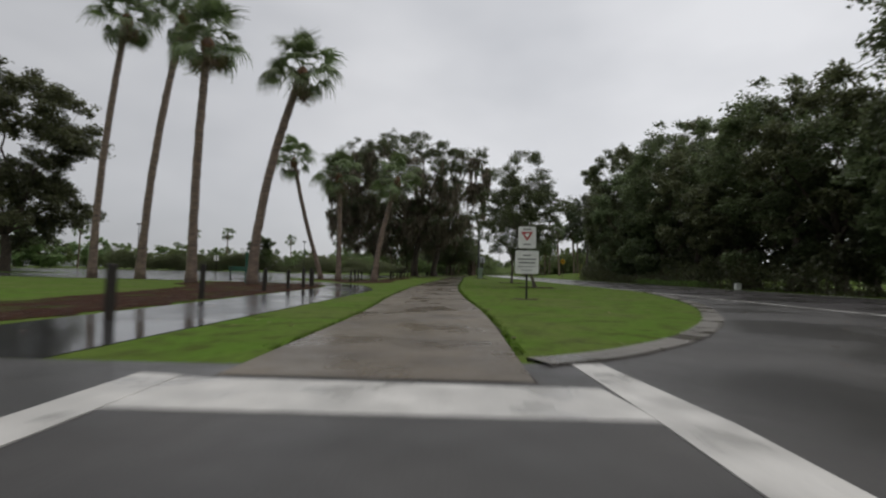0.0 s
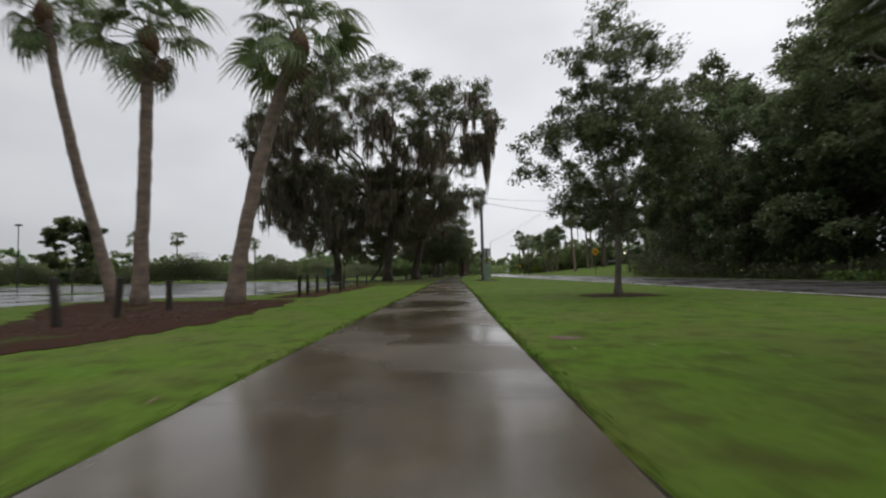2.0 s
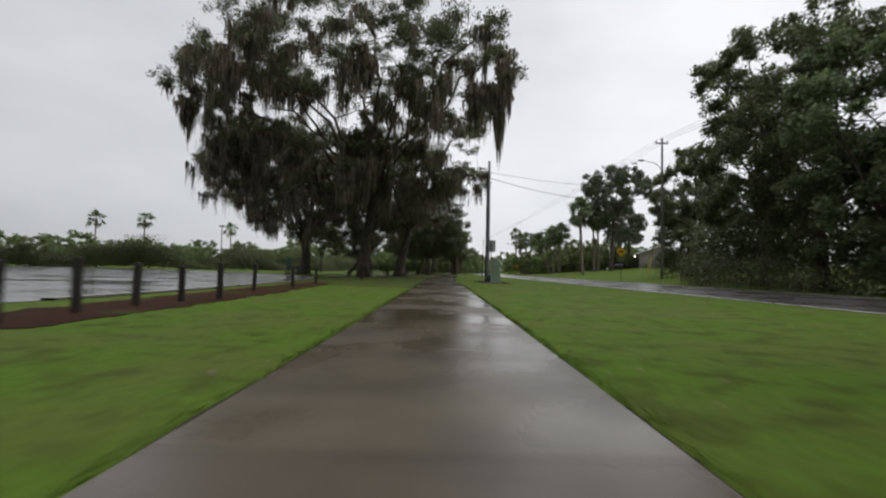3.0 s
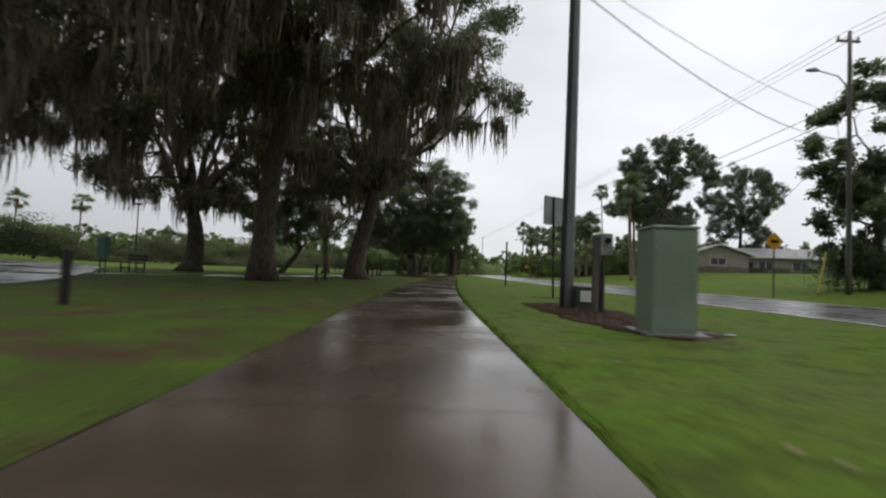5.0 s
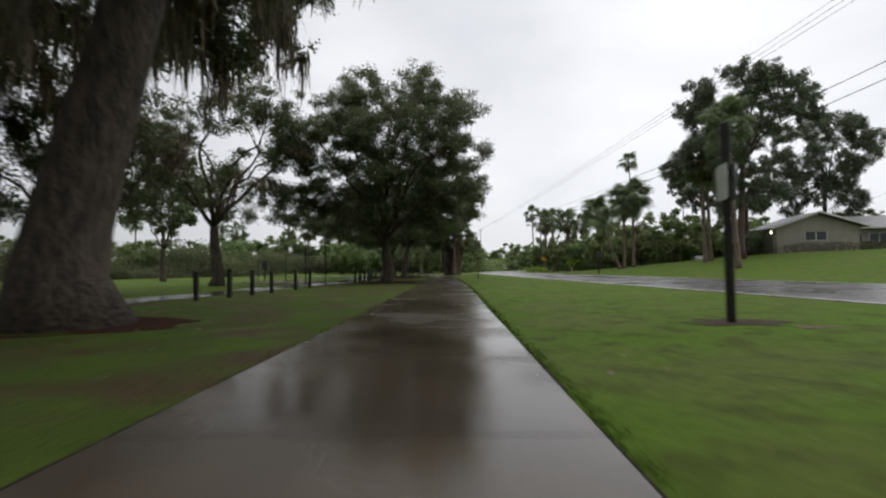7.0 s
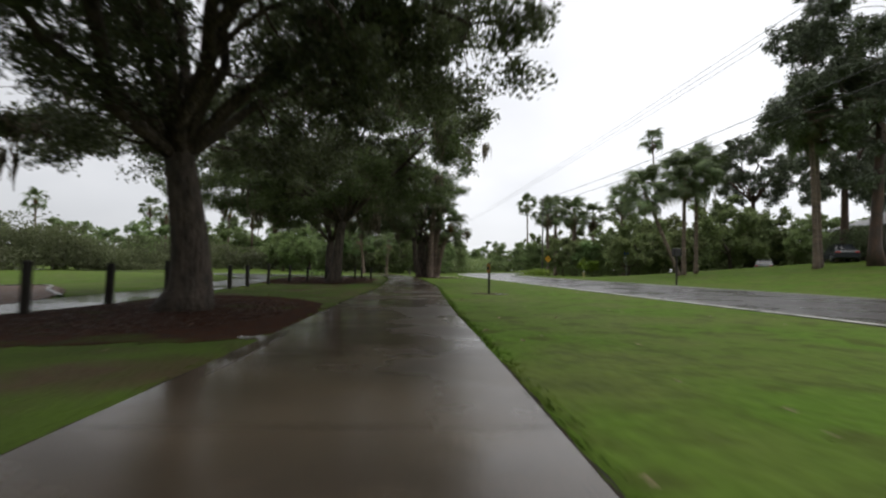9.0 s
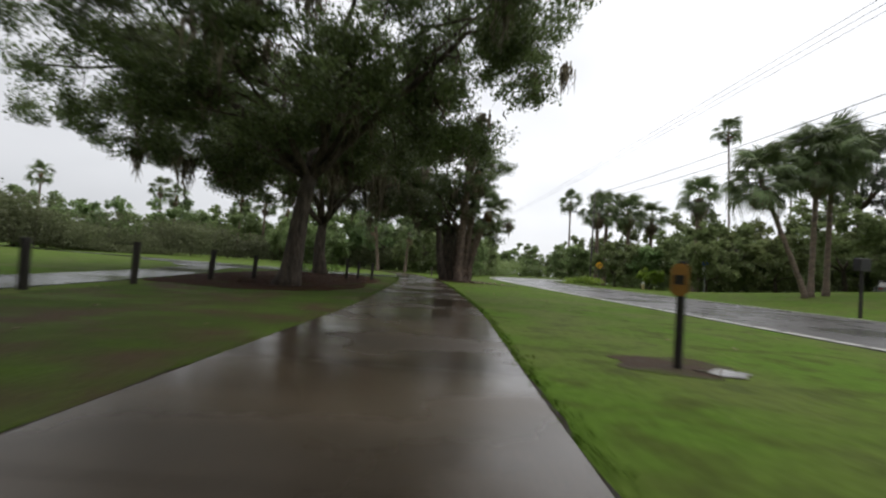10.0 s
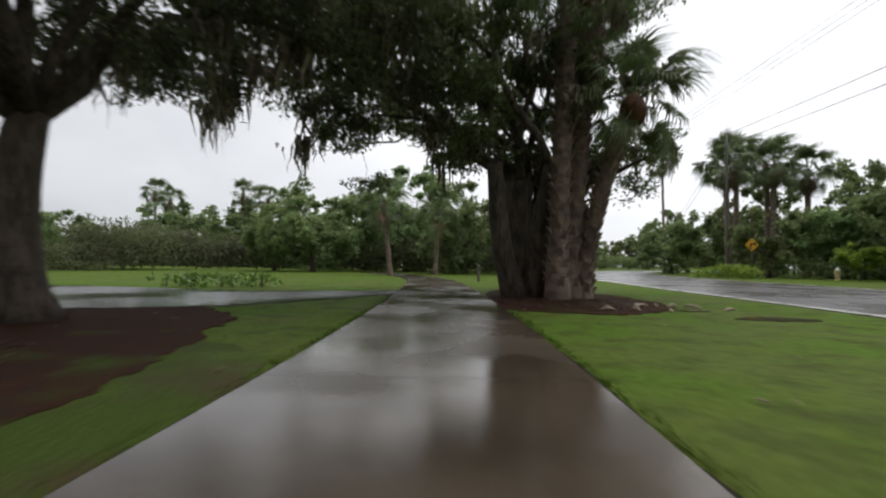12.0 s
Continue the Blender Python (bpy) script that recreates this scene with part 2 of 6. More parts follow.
M["dark_steel"] = material("dark_post_steel", (0.028, 0.026, 0.024), (0.015, 0.014, 0.013), scale=4, fine=50, rough=(0.35, 0.55), bump=0.1)
M["plate_back"] = material("sign_back_aluminium", (0.42, 0.43, 0.44), (0.32, 0.33, 0.34), scale=3, fine=40, rough=(0.35, 0.55), bump=0.03, metal=0.35)
M["white"] = material("sign_white", (0.78, 0.78, 0.76), (0.66, 0.66, 0.63), scale=3, fine=40, rough=(0.3, 0.5), bump=0.02)
M["red"] = material("sign_red", (0.50, 0.03, 0.03), (0.38, 0.025, 0.025), scale=4, fine=40, rough=(0.3, 0.45), bump=0)
M["black"] = material("sign_black", (0.02, 0.02, 0.02), (0.012, 0.012, 0.012), scale=4, fine=40, rough=(0.4, 0.6), bump=0)
M["yellow"] = material("sign_yellow", (0.62, 0.34, 0.02), (0.5, 0.26, 0.015), scale=4, fine=40, rough=(0.3, 0.5), bump=0)
M["guard"] = material("faded_yellow_plastic", (0.55, 0.47, 0.08), (0.45, 0.38, 0.06), scale=4, fine=40, rough=(0.4, 0.6), bump=0)
M["orange"] = material("faded_orange_plate", (0.4, 0.19, 0.025), (0.3, 0.14, 0.02), scale=4, fine=40, rough=(0.35, 0.55), bump=0)
M["grey_text"] = material("sign_grey_text", (0.22, 0.22, 0.22), (0.16, 0.16, 0.16), scale=4, fine=40, rough=(0.4, 0.6), bump=0)
M["blue"] = material("sign_blue", (0.03, 0.09, 0.42), (0.02, 0.06, 0.3), scale=4, fine=40, rough=(0.3, 0.5), bump=0)
M["cabinet"] = material("cabinet_green", (0.215, 0.27, 0.2), (0.175, 0.225, 0.165), scale=1.5, fine=50, rough=(0.3, 0.5), bump=0.04)
M["box_dark"] = material("dark_green_box", (0.06, 0.078, 0.064), (0.04, 0.052, 0.043), scale=3, fine=40, rough=(0.3, 0.5), bump=0.05)
M["bench"] = material("bench_green", (0.03, 0.13, 0.085), (0.02, 0.085, 0.055), scale=3, fine=40, rough=(0.3, 0.5), bump=0.05)
M["stucco"] = material("house_stucco", (0.36, 0.33, 0.28), (0.29, 0.265, 0.225), scale=1.2, fine=40, rough=(0.6, 0.85), bump=0.3, dist=0.01)
M["shingle"] = material("roof_shingle", (0.24, 0.24, 0.245), (0.15, 0.15, 0.155), scale=1.5, fine=14, rough=(0.35, 0.6), bump=0.4, dist=0.02)
M["trim"] = material("white_trim", (0.7, 0.69, 0.66), (0.58, 0.57, 0.54), scale=2, fine=30, rough=(0.4, 0.6), bump=0)
M["glass"] = material("dark_window", (0.03, 0.035, 0.04), (0.02, 0.022, 0.025), scale=1, fine=10, rough=(0.03, 0.06), bump=0)
M["car_white"] = material("car_silver", (0.4, 0.41, 0.43), (0.36, 0.37, 0.39), scale=1, fine=10, rough=(0.15, 0.2), bump=0)
M["car_dark"] = material("car_dark", (0.04, 0.042, 0.05), (0.03, 0.032, 0.038), scale=1, fine=10, rough=(0.12, 0.2), bump=0)
M["rubber"] = material("tyre_rubber", (0.02, 0.02, 0.02), (0.014, 0.014, 0.014), scale=6, fine=40, rough=(0.6, 0.8), bump=0.1)
M["hydrant"] = material("hydrant_yellow", (0.62, 0.52, 0.28), (0.5, 0.42, 0.22), scale=6, fine=40, rough=(0.35, 0.5), bump=0.05)
M["wire"] = material("black_wire", (0.03, 0.03, 0.032), (0.022, 0.022, 0.024), scale=4, fine=20, rough=(0.5, 0.6), bump=0)
lamp = bpy.data.materials.new("lit_lamp")
lamp.use_nodes = True
lamp.node_tree.nodes["Principled BSDF"].inputs["Emission Color"].default_value = (1.0, 0.85, 0.6, 1)
lamp.node_tree.nodes["Principled BSDF"].inputs["Emission Strength"].default_value = 3.0
M["lamp"] = lamp

# ---- mesh helpers ----


class Soup:
    """Collects vertices and faces."""

    def __init__(self):
        self.v, self.f = [], []

    def tube(self, pts, radii, sides=7, cap=True):
        pts = [Vector(p) for p in pts]
        base = len(self.v)
        n = len(pts)
        ref = Vector((0.31, 0.95, 0.05))
        for i, p in enumerate(pts):
            d = (pts[min(i + 1, n - 1)] - pts[max(i - 1, 0)]).normalized()
            a = d.cross(ref)
            if a.length < 1e-3:
                a = d.cross(Vector((1, 0, 0)))
            a.normalize()
            b = d.cross(a)
            for k in range(sides):
                t = 2 * math.pi * k / sides
                self.v.append(p + (a * math.cos(t) + b * math.sin(t)) * radii[i])
        for i in range(n - 1):
            for k in range(sides):
                k2 = (k + 1) % sides
                self.f.append((base + i * sides + k, base + i * sides + k2, base + (i + 1) * sides + k2, base + (i + 1) * sides + k))
        if cap:
            self.f.append(tuple(base + (n - 1) * sides + k for k in range(sides)))
            self.f.append(tuple(base + k for k in reversed(range(sides))))
        return self

    def box(self, c, s, rz=0.0, bevel=0.0, m=None):
        """A box of centre c and full sizes s, with chamfered upright edges and top."""
        x, y, z = s[0] / 2, s[1] / 2, s[2] / 2
        b = min(bevel, x * 0.9, y * 0.9, z * 0.9)
        base = len(self.v)
        rot = Matrix.Rotation(rz, 4, "Z") if m is None else m

        def ring(zz, ins):
            xx, yy = x - ins, y - ins
            if b > 0:
                pts = [(-xx + b, -yy), (xx - b, -yy), (xx, -yy + b), (xx, yy - b), (xx - b, yy), (-xx + b, yy), (-xx, yy - b), (-xx, -yy + b)]
            else:
                pts = [(-xx, -yy), (xx, -yy), (xx, yy), (-xx, yy)]
            return [(px, py, zz) for px, py in pts]

        rings = [ring(-z, 0), ring(z - b, 0), ring(z, b * 0.7)] if b > 0 else [ring(-z, 0), ring(z, 0)]
        k = len(rings[0])
        for r in rings:
            for p in r:
                self.v.append(Vector(c) + rot @ Vector(p))
        for i in range(len(rings) - 1):
            for j in range(k):
                j2 = (j + 1) % k
                self.f.append((base + i * k + j, base + i * k + j2, base + (i + 1) * k + j2, base + (i + 1) * k + j))
        self.f.append(tuple(base + (len(rings) - 1) * k + j for j in range(k)))
        self.f.append(tuple(base + j for j in reversed(range(k))))
        return self

    def poly(self, pts, z0, z1):
        """An upright prism over a plan outline given anticlockwise."""
        base, n = len(self.v), len(pts)
        for z in (z0, z1):
            for p in pts:
                self.v.append(Vector((p[0], p[1], z)))
        self.f.append(tuple(base + n + i for i in range(n)))
        for i in range(n):
            j = (i + 1) % n
            self.f.append((base + i, base + j, base + n + j, base + n + i))
        return self

    def mesh(self, name, mat, smooth=False):
        me = bpy.data.meshes.new(name)
        me.from_pydata([tuple(p) for p in self.v], [], self.f)
        me.materials.append(mat)
        if smooth:
            me.polygons.foreach_set("use_smooth", [True] * len(me.polygons))
        me.update()
        return me


def part(name, soup, mat=None, parent=None, label="", smooth=False):
    """Links a soup (or a mesh) as one mesh object under a thing."""
    me = soup if isinstance(soup, bpy.types.Mesh) else soup.mesh(name, mat, smooth)
    ob = new(name, me)
    if parent is not None:
        ob.parent = parent
    if label:
        ob["label"] = label
    return ob


def thing(name, at, label, category, group="", kind="", rz=0.0):
    e = new(name)
    e.empty_display_size = 0.2
    e.matrix_basis = pose(at[0], at[1], at[2] if len(at) > 2 else 0.0, 0, 0, rz)
    return tagged(e, label, category, group, kind)


def quads_mesh(name, verts, mat):
    """verts: (n, 4, 3). One quad island each."""
    verts = np.asarray(verts, dtype=np.float32)
    n = len(verts)
    me = bpy.data.meshes.new(name)
    me.vertices.add(4 * n)
    me.vertices.foreach_set("co", verts.reshape(-1))
    me.loops.add(4 * n)
    me.loops.foreach_set("vertex_index", np.arange(4 * n, dtype=np.int32))
    me.polygons.add(n)
    me.polygons.foreach_set("loop_start", np.arange(0, 4 * n, 4, dtype=np.int32))
    me.polygons.foreach_set("loop_total", np.full(n, 4, dtype=np.int32))
    me.materials.append(mat)
    me.update(calc_edges=True)
    return me


def leaf_quads(rng, centres, length, width, flat=0.62, tilt=0.6):
    """Diamond leaves with random headings; flat draws them towards the level."""
    n = len(centres)
    az = rng.uniform(0, 2 * np.pi, n)
    el = rng.normal(-0.15 * tilt / 0.6, tilt, n)
    d = np.stack([np.cos(az) * np.cos(el), np.sin(az) * np.cos(el), np.sin(el)], 1)
    up = rng.normal(0, 1, (n, 3)) * (1 - flat) + np.array([0, 0, 1.0]) * flat
    s = np.cross(d, up)
    s /= np.linalg.norm(s, axis=1, keepdims=True) + 1e-6
    ln = (length * rng.uniform(0.6, 1.3, n))[:, None]
    wd = (width * rng.uniform(0.6, 1.3, n))[:, None]
    nrm = np.cross(s, d) * wd * 0.25
    return np.stack([centres - d * ln * 0.5, centres + s * wd * 0.5 + nrm, centres + d * ln * 0.5, centres - s * wd * 0.5 + nrm], 1)


def height(x, y):
    """The lawn across the road climbs gently to the house."""
    up = min(max(x - 18.5, 0) * 0.088, 2.05)
    a = min(max((y - 62) / 16, 0), 1)
    b = min(max((158 - y) / 18, 0), 1)
    a, b = a * a * (3 - 2 * a), b * b * (3 - 2 * b)
    return up * a * b


def bend(p, q, rng, n=6, sag=0.12, wob=0.05):
    """A crooked limb from p to q that rises first."""
    p, q = Vector(p), Vector(q)
    ln = (q - p).length
    side = Vector(rng.normal(0, 1, 3)) * wob * ln
    out = []
    for i in range(n):
        t = i / (n - 1)
        k = math.sin(math.pi * t)
        out.append(p.lerp(q, t) + Vector((0, 0, sag * ln * k)) + side * k + Vector(rng.normal(0, 1, 3)) * wob * 0.25 * ln * (0 < i < n - 1))
    return out


def foliage_tree(name, at, label, crown, trunk_r, fork, clumps, per, leaf=(0.16, 0.08), leaf_mat="oak_leaf", bark="bark", moss=0,
                 seed=1, limbs=7, spread=0.95, lean=(0, 0), low=0.0, group="", moss_len=(0.5, 1.6), flatten=0.55, stems=1, category="tree", subs=10, tight=0.2, shell=0.30, bundles=()):
    """A trunk that forks into crooked limbs, clumps of single leaves at their ends, and hanging moss.
    crown: ellipsoids (x, y, z, rx, ry, rz) from the tree's foot."""
    rng = np.random.default_rng(seed)
    root = thing(name, (at[0], at[1], height(at[0], at[1])), label, category, group)
    wood = Soup()
    forks = []
    for s in range(stems):
        off = Vector((0, 0, 0)) if stems == 1 else Vector((rng.normal(0, trunk_r * 0.62), rng.normal(0, trunk_r * 0.62), 0))
        top = Vector((lean[0] + off.x * 2.6, lean[1] + off.y * 2.4, fork * (1 if stems == 1 else rng.uniform(0.8, 1.25))))
        pts, rad = [], []
        for i in range(9):
            t = i / 8
            pts.append(off + (top - off) * t + Vector((math.sin(3 * t + seed) * 0.12 * trunk_r * 3, math.cos(2.4 * t + seed) * 0.1 * trunk_r * 3, 0)) * (t > 0))
            rad.append(trunk_r * (1.0 - 0.35 * t + 0.55 * math.exp(-t * 14)) * (1 if stems == 1 else 0.62 + 0.3 * (s % 2)))
        pts[0].z = -0.15
        wood.tube(pts, rad, 11)
        forks.append((pts[-1], rad[-1]))
    vol = np.array([c[3] * c[4] * c[5] for c in crown])
    pick = rng.choice(len(crown), clumps, p=vol / vol.sum())
    cen = []
    for k in pick:
        c = crown[k]
        d = rng.normal(0, 1, 3)
        d /= np.linalg.norm(d)
        r = rng.uniform(shell, 1.0) ** 0.5
        p = np.array(c[:3]) + d * r * np.array(c[3:])
        if p[2] < low:
            p[2] = low + abs(rng.normal(0, 0.5))
        cen.append(p)
    cen = np.array(cen)
    spine = []
    for j in range(limbs):
        f, fr = forks[j % len(forks)]
        c = crown[j % len(crown)]
        a = 2 * math.pi * (j + rng.uniform(-0.3, 0.3)) / limbs
        e = rng.uniform(-0.1, 0.75)
        q = Vector((c[0] + math.cos(a) * c[3] * 0.72, c[1] + math.sin(a) * c[4] * 0.72, c[2] + e * c[5] * 0.7))
        pts = bend(f - Vector((0, 0, fr * 0.5)), q, rng, 9, 0.10, 0.07)
        r0 = fr * rng.uniform(0.45, 0.62)
        wood.tube(pts, [r0 * (1 - 0.8 * i / 8) for i in range(9)], 7)
        spine += [(p, r0 * (1 - 0.8 * i / 8)) for i, p in enumerate(pts)][2:]
        cen[j] = np.array(q)
    sp = np.array([p for p, _ in spine])
    for c in cen:
        d = np.linalg.norm(sp - c, axis=1)
        i = int(d.argmin())
        if d[i] > 0.25:
            pts = bend(spine[i][0], c, rng, 5, 0.06, 0.1)
            r0 = min(spine[i][1] * 0.6, 0.02 + 0.018 * d[i])
            wood.tube(pts, [r0 * (1 - 0.75 * k / 4) for k in range(5)], 5, False)
    part("trunk", wood, M[bark], root, smooth=True)
    rad = spread * 0.62 * (4.19 * vol.sum() / clumps) ** (1 / 3)
    sz = rng.uniform(0.6, 1.3, clumps)
    d = rng.normal(0, 1, (clumps, subs, 3))
    d /= np.linalg.norm(d, axis=2, keepdims=True)
    sub = cen[:, None, :] + d * rng.uniform(0.2, 1.0, (clumps, subs, 1)) * (rad * sz)[:, None, None] * np.array([1, 1, flatten + 0.1])
    cnt = (per / subs * np.repeat(sz ** 1.6, subs) * rng.uniform(0.5, 1.5, clumps * subs)).astype(int)
    idx = np.repeat(np.arange(clumps * subs), cnt)
    off = np.clip(rng.normal(0, 1, (len(idx), 3)), -1.9, 1.9) * tight * np.array([1, 1, flatten + 0.15]) * (rad * sz[idx // subs])[:, None]
    cc = sub.reshape(-1, 3)[idx] + off
    cc[:, 2] = np.maximum(cc[:, 2], 0.15)
    part("crown", quads_mesh("crown", leaf_quads(rng, cc, leaf[0], leaf[1]), M[leaf_mat]), None, root)
    if moss:
        lowc = np.argsort(cen[:, 2] + rng.normal(0, 0.25 * cen[:, 2].std() + 0.5, clumps))[: max(3, int(clumps * 0.75))]
        strips = []
        for g in range(moss):
            c = cen[lowc[rng.integers(len(lowc))]] + rng.normal(0, 0.45, 3) * rad * np.array([1, 1, 0.3])
            n = rng.integers(16, 40)
            big = rng.uniform(*moss_len)
            run = rng.uniform(0, math.pi)
            along = np.array([math.cos(run), math.sin(run), rng.normal(0, 0.12)]) * rng.uniform(0.25, 0.5) * (0.6 + 0.4 * big)
            for _ in range(n):
                e = rng.normal(0, 0.6)
                p = c + along * e + rng.normal(0, 0.08, 3)
                ln = big * rng.uniform(0.3, 1.0) * math.exp(-0.5 * e * e)
                w = rng.uniform(0.025, 0.075)
                a = rng.uniform(0, math.pi)
                s = np.array([math.cos(a), math.sin(a), 0])
                prev = p
                for k in range(3):
                    nxt = p + np.array([rng.normal(0, 0.05), rng.normal(0, 0.05), -ln * (k + 1) / 3])
                    w0, w1 = w * (1 - 0.3 * k), w * (1 - 0.3 * (k + 1))
                    if nxt[2] < 1.9:
                        break
                    strips.append([prev - s * w0, prev + s * w0, nxt + s * w1, nxt - s * w1])
                    prev = nxt
        for bx, by, bz, ln, wide in bundles:
            for _ in range(170):
                p = np.array([bx, by, bz]) + rng.normal(0, 1, 3) * np.array([wide, wide, 0.35])
                e = ln * rng.uniform(0.35, 1.0) * math.exp(-0.4 * ((p[0] - bx) ** 2 + (p[1] - by) ** 2) / wide ** 2)
                a = rng.uniform(0, math.pi)
                s = np.array([math.cos(a), math.sin(a), 0]) * rng.uniform(0.05, 0.12)
                mid, end = p - np.array([0, 0, e * 0.55]), p - np.array([rng.normal(0, 0.05), rng.normal(0, 0.05), e])
                strips += [[p - s, p + s, mid + s * 0.8, mid - s * 0.8], [mid - s * 0.8, mid + s * 0.8, end + s * 0.15, end - s * 0.15]]
        if strips:
            part("moss", quads_mesh("moss", strips, M["moss"]), None, root, "grey-brown hanging Spanish moss")
    return root


def frond_mesh(name, mat, seed, petiole=0.75, blade=0.85, fingers=26, droop=0.5):
    """A fan leaf that points along +x from its foot, with folded, drooping fingers."""
    rng = np.random.default_rng(seed)
    s = Soup()
    s.tube([(0, 0, 0), (petiole * 0.5, 0, 0.05), (petiole, 0, 0)], [0.022, 0.016, 0.012], 4)
    hub = Vector((petiole, 0, 0))
    for i in range(fingers):
        t = (i + 0.5) / fingers * 2 - 1
        a = t * radians(112)
        ln = blade * (1 - 0.28 * abs(t)) * rng.uniform(0.88, 1.08)
        d = Vector((math.cos(a), math.sin(a), 0))
        sd = Vector((-d.y, d.x, 0))
        w = 0.045 * blade
        dr = droop * rng.uniform(0.7, 1.3)
        b = len(s.v)
        fold = Vector((0, 0, 0.3 * abs(t) * ln))
        pts = [hub, hub + d * ln * 0.5 + fold - Vector((0, 0, 0.10 * dr * ln)), hub + d * ln * 0.78 + fold - Vector((0, 0, 0.34 * dr * ln)), hub + d * ln * 0.86 + fold - Vector((0, 0, 0.72 * dr * ln))]
        wid = [0.008, w, w * 0.55, 0.004]
        for p, ww in zip(pts, wid):
            s.v += [p - sd * ww, p + Vector((0, 0, -ww * 0.55)), p + sd * ww]
        for k in range(3):
            for j in range(2):
                q = b + k * 3 + j
                s.f.append((q, q + 1, q + 4, q + 3))
    return s.mesh(name, mat)


FRONDS = [frond_mesh("frond", M["frond"], k, 0.85 + 0.18 * k, 0.82, 24, 0.8 + 0.35 * k) for k in range(3)]
DEAD = [frond_mesh("dead_frond", M["dead_frond"], 9 + k, 0.6, 0.75, 13, 1.1) for k in range(2)]


def palm(at, top, label, r=0.15, size=1.0, leaves=26, dead=4, seed=1, group="", boots=0, bow=0.0, name="palm_tree"):
    """A cabbage palm: a bent ringed trunk and a round head of fan leaves. top: the head's place from the foot."""
    rng = np.random.default_rng(seed)
    root = thing(name, (at[0], at[1], height(at[0], at[1]) if len(at) < 3 else at[2]), label, "palm tree", group)
    top = Vector(top)
    s = Soup()
    pts, rad = [], []
    n = 34
    for i in range(n + 1):
        t = i / n
        k = math.sin(math.pi * t) * bow
        ease = t ** 1.25
        pts.append(Vector((top.x * ease - k * (1 if top.x >= 0 else -1), top.y * ease, top.z * t)) + Vector((rng.normal(0, 0.008), rng.normal(0, 0.008), 0)))
        rad.append(r * (1.0 + 0.5 * math.exp(-t * 14) - 0.12 * t + (0.05 if i % 2 else 0)) * rng.uniform(0.96, 1.04) * (1.35 if t > 0.95 else 1))
    pts[0].z = -0.15
    s.tube(pts, rad, 10)
    part("trunk", s, M["palm_bark"], root, smooth=True)
    if boots:
        b = Soup()
        for i in range(boots):
            t = 0.04 + 0.9 * i / boots
            a = i * 2.4
            j = min(int(t * n), n - 1)
            p = pts[j].lerp(pts[j + 1], t * n - j)
            d = Vector((math.cos(a), math.sin(a), 0))
            sd = Vector((-d.y, d.x, 0))
            q = p + d * rad[j] * 0.9
            k = len(b.v)
            w, h = 0.075, 0.2
            b.v += [q - sd * w - Vector((0, 0, h * 0.4)), q + sd * w - Vector((0, 0, h * 0.4)), q + sd * w * 0.6 + d * 0.11 + Vector((0, 0, h * 0.6)),
                    q - sd * w * 0.6 + d * 0.11 + Vector((0, 0, h * 0.6)), q + d * 0.0 + Vector((0, 0, h * 0.45))]
            b.f += [(k, k + 1, k + 2, k + 3), (k + 3, k + 2, k + 4), (k, k + 3, k + 4), (k + 1, k + 4, k + 2)]
        part("rough_bark", b, M["palm_bark"], root, "split old leaf bases on the trunk")
    head = pts[-1]
    if r > 0.16 and dead < 10:
        boss = Soup()
        boss.tube([head + Vector((0, 0, z * size)) for z in (-0.62, -0.5, -0.3, -0.08, 0.14, 0.26)], [r * k for k in (0.9, 1.35, 1.7, 1.6, 1.1, 0.4)], 12)
        part("crown_base", boss, M["boss"], root, "swollen orange-brown base of the leaf head", smooth=True)
    for i in range(leaves + dead):
        is_dead = i >= leaves
        t = i / max(leaves - 1, 1)
        el = radians(84 - 124 * t + rng.normal(0, 12)) if not is_dead else radians(-68 + rng.normal(0, 9))
        az = i * 2.39996 + rng.normal(0, 0.2)
        me = (DEAD[i % 2] if is_dead else FRONDS[i % 3])
        f = part("dead_frond" if is_dead else "frond", me, None, root)
        sc = size * rng.uniform(0.85, 1.12)
        f.matrix_basis = Matrix.Translation(head + Vector((0, 0, 0.1 * size - 0.25 * size * t))) @ Matrix.Rotation(az, 4, "Z") @ Matrix.Rotation(-el, 4, "Y") @ Matrix.Rotation(rng.normal(0, 0.5), 4, "X") @ Matrix.Scale(sc, 4)
    return root


# ---- ground ----
def smooth_line(pts, step=0.5):
    """Catmull-Rom through plan points."""
    p = [Vector((*q, 0)) for q in pts]
    p = [p[0] * 2 - p[1]] + p + [p[-1] * 2 - p[-2]]
    out = []
    for i in range(1, len(p) - 2):
        n = max(2, int((p[i + 1] - p[i]).length / step))
        for k in range(n):
            t = k / n
            a, b, c, d = p[i - 1], p[i], p[i + 1], p[i + 2]
            out.append(0.5 * ((2 * b) + (c - a) * t + (2 * a - 5 * b + 4 * c - d) * t * t + (3 * b - a - 3 * c + d) * t ** 3))
    out.append(p[-2].copy())
    return out


def offset_line(line, d):
    """Shift a line sideways; positive is to the right of its run."""
    out = []
    for i, p in enumerate(line):
        t = (line[min(i + 1, len(line) - 1)] - line[max(i - 1, 0)]).normalized()
        out.append(p + Vector((t.y, -t.x, 0)) * d)
    return out


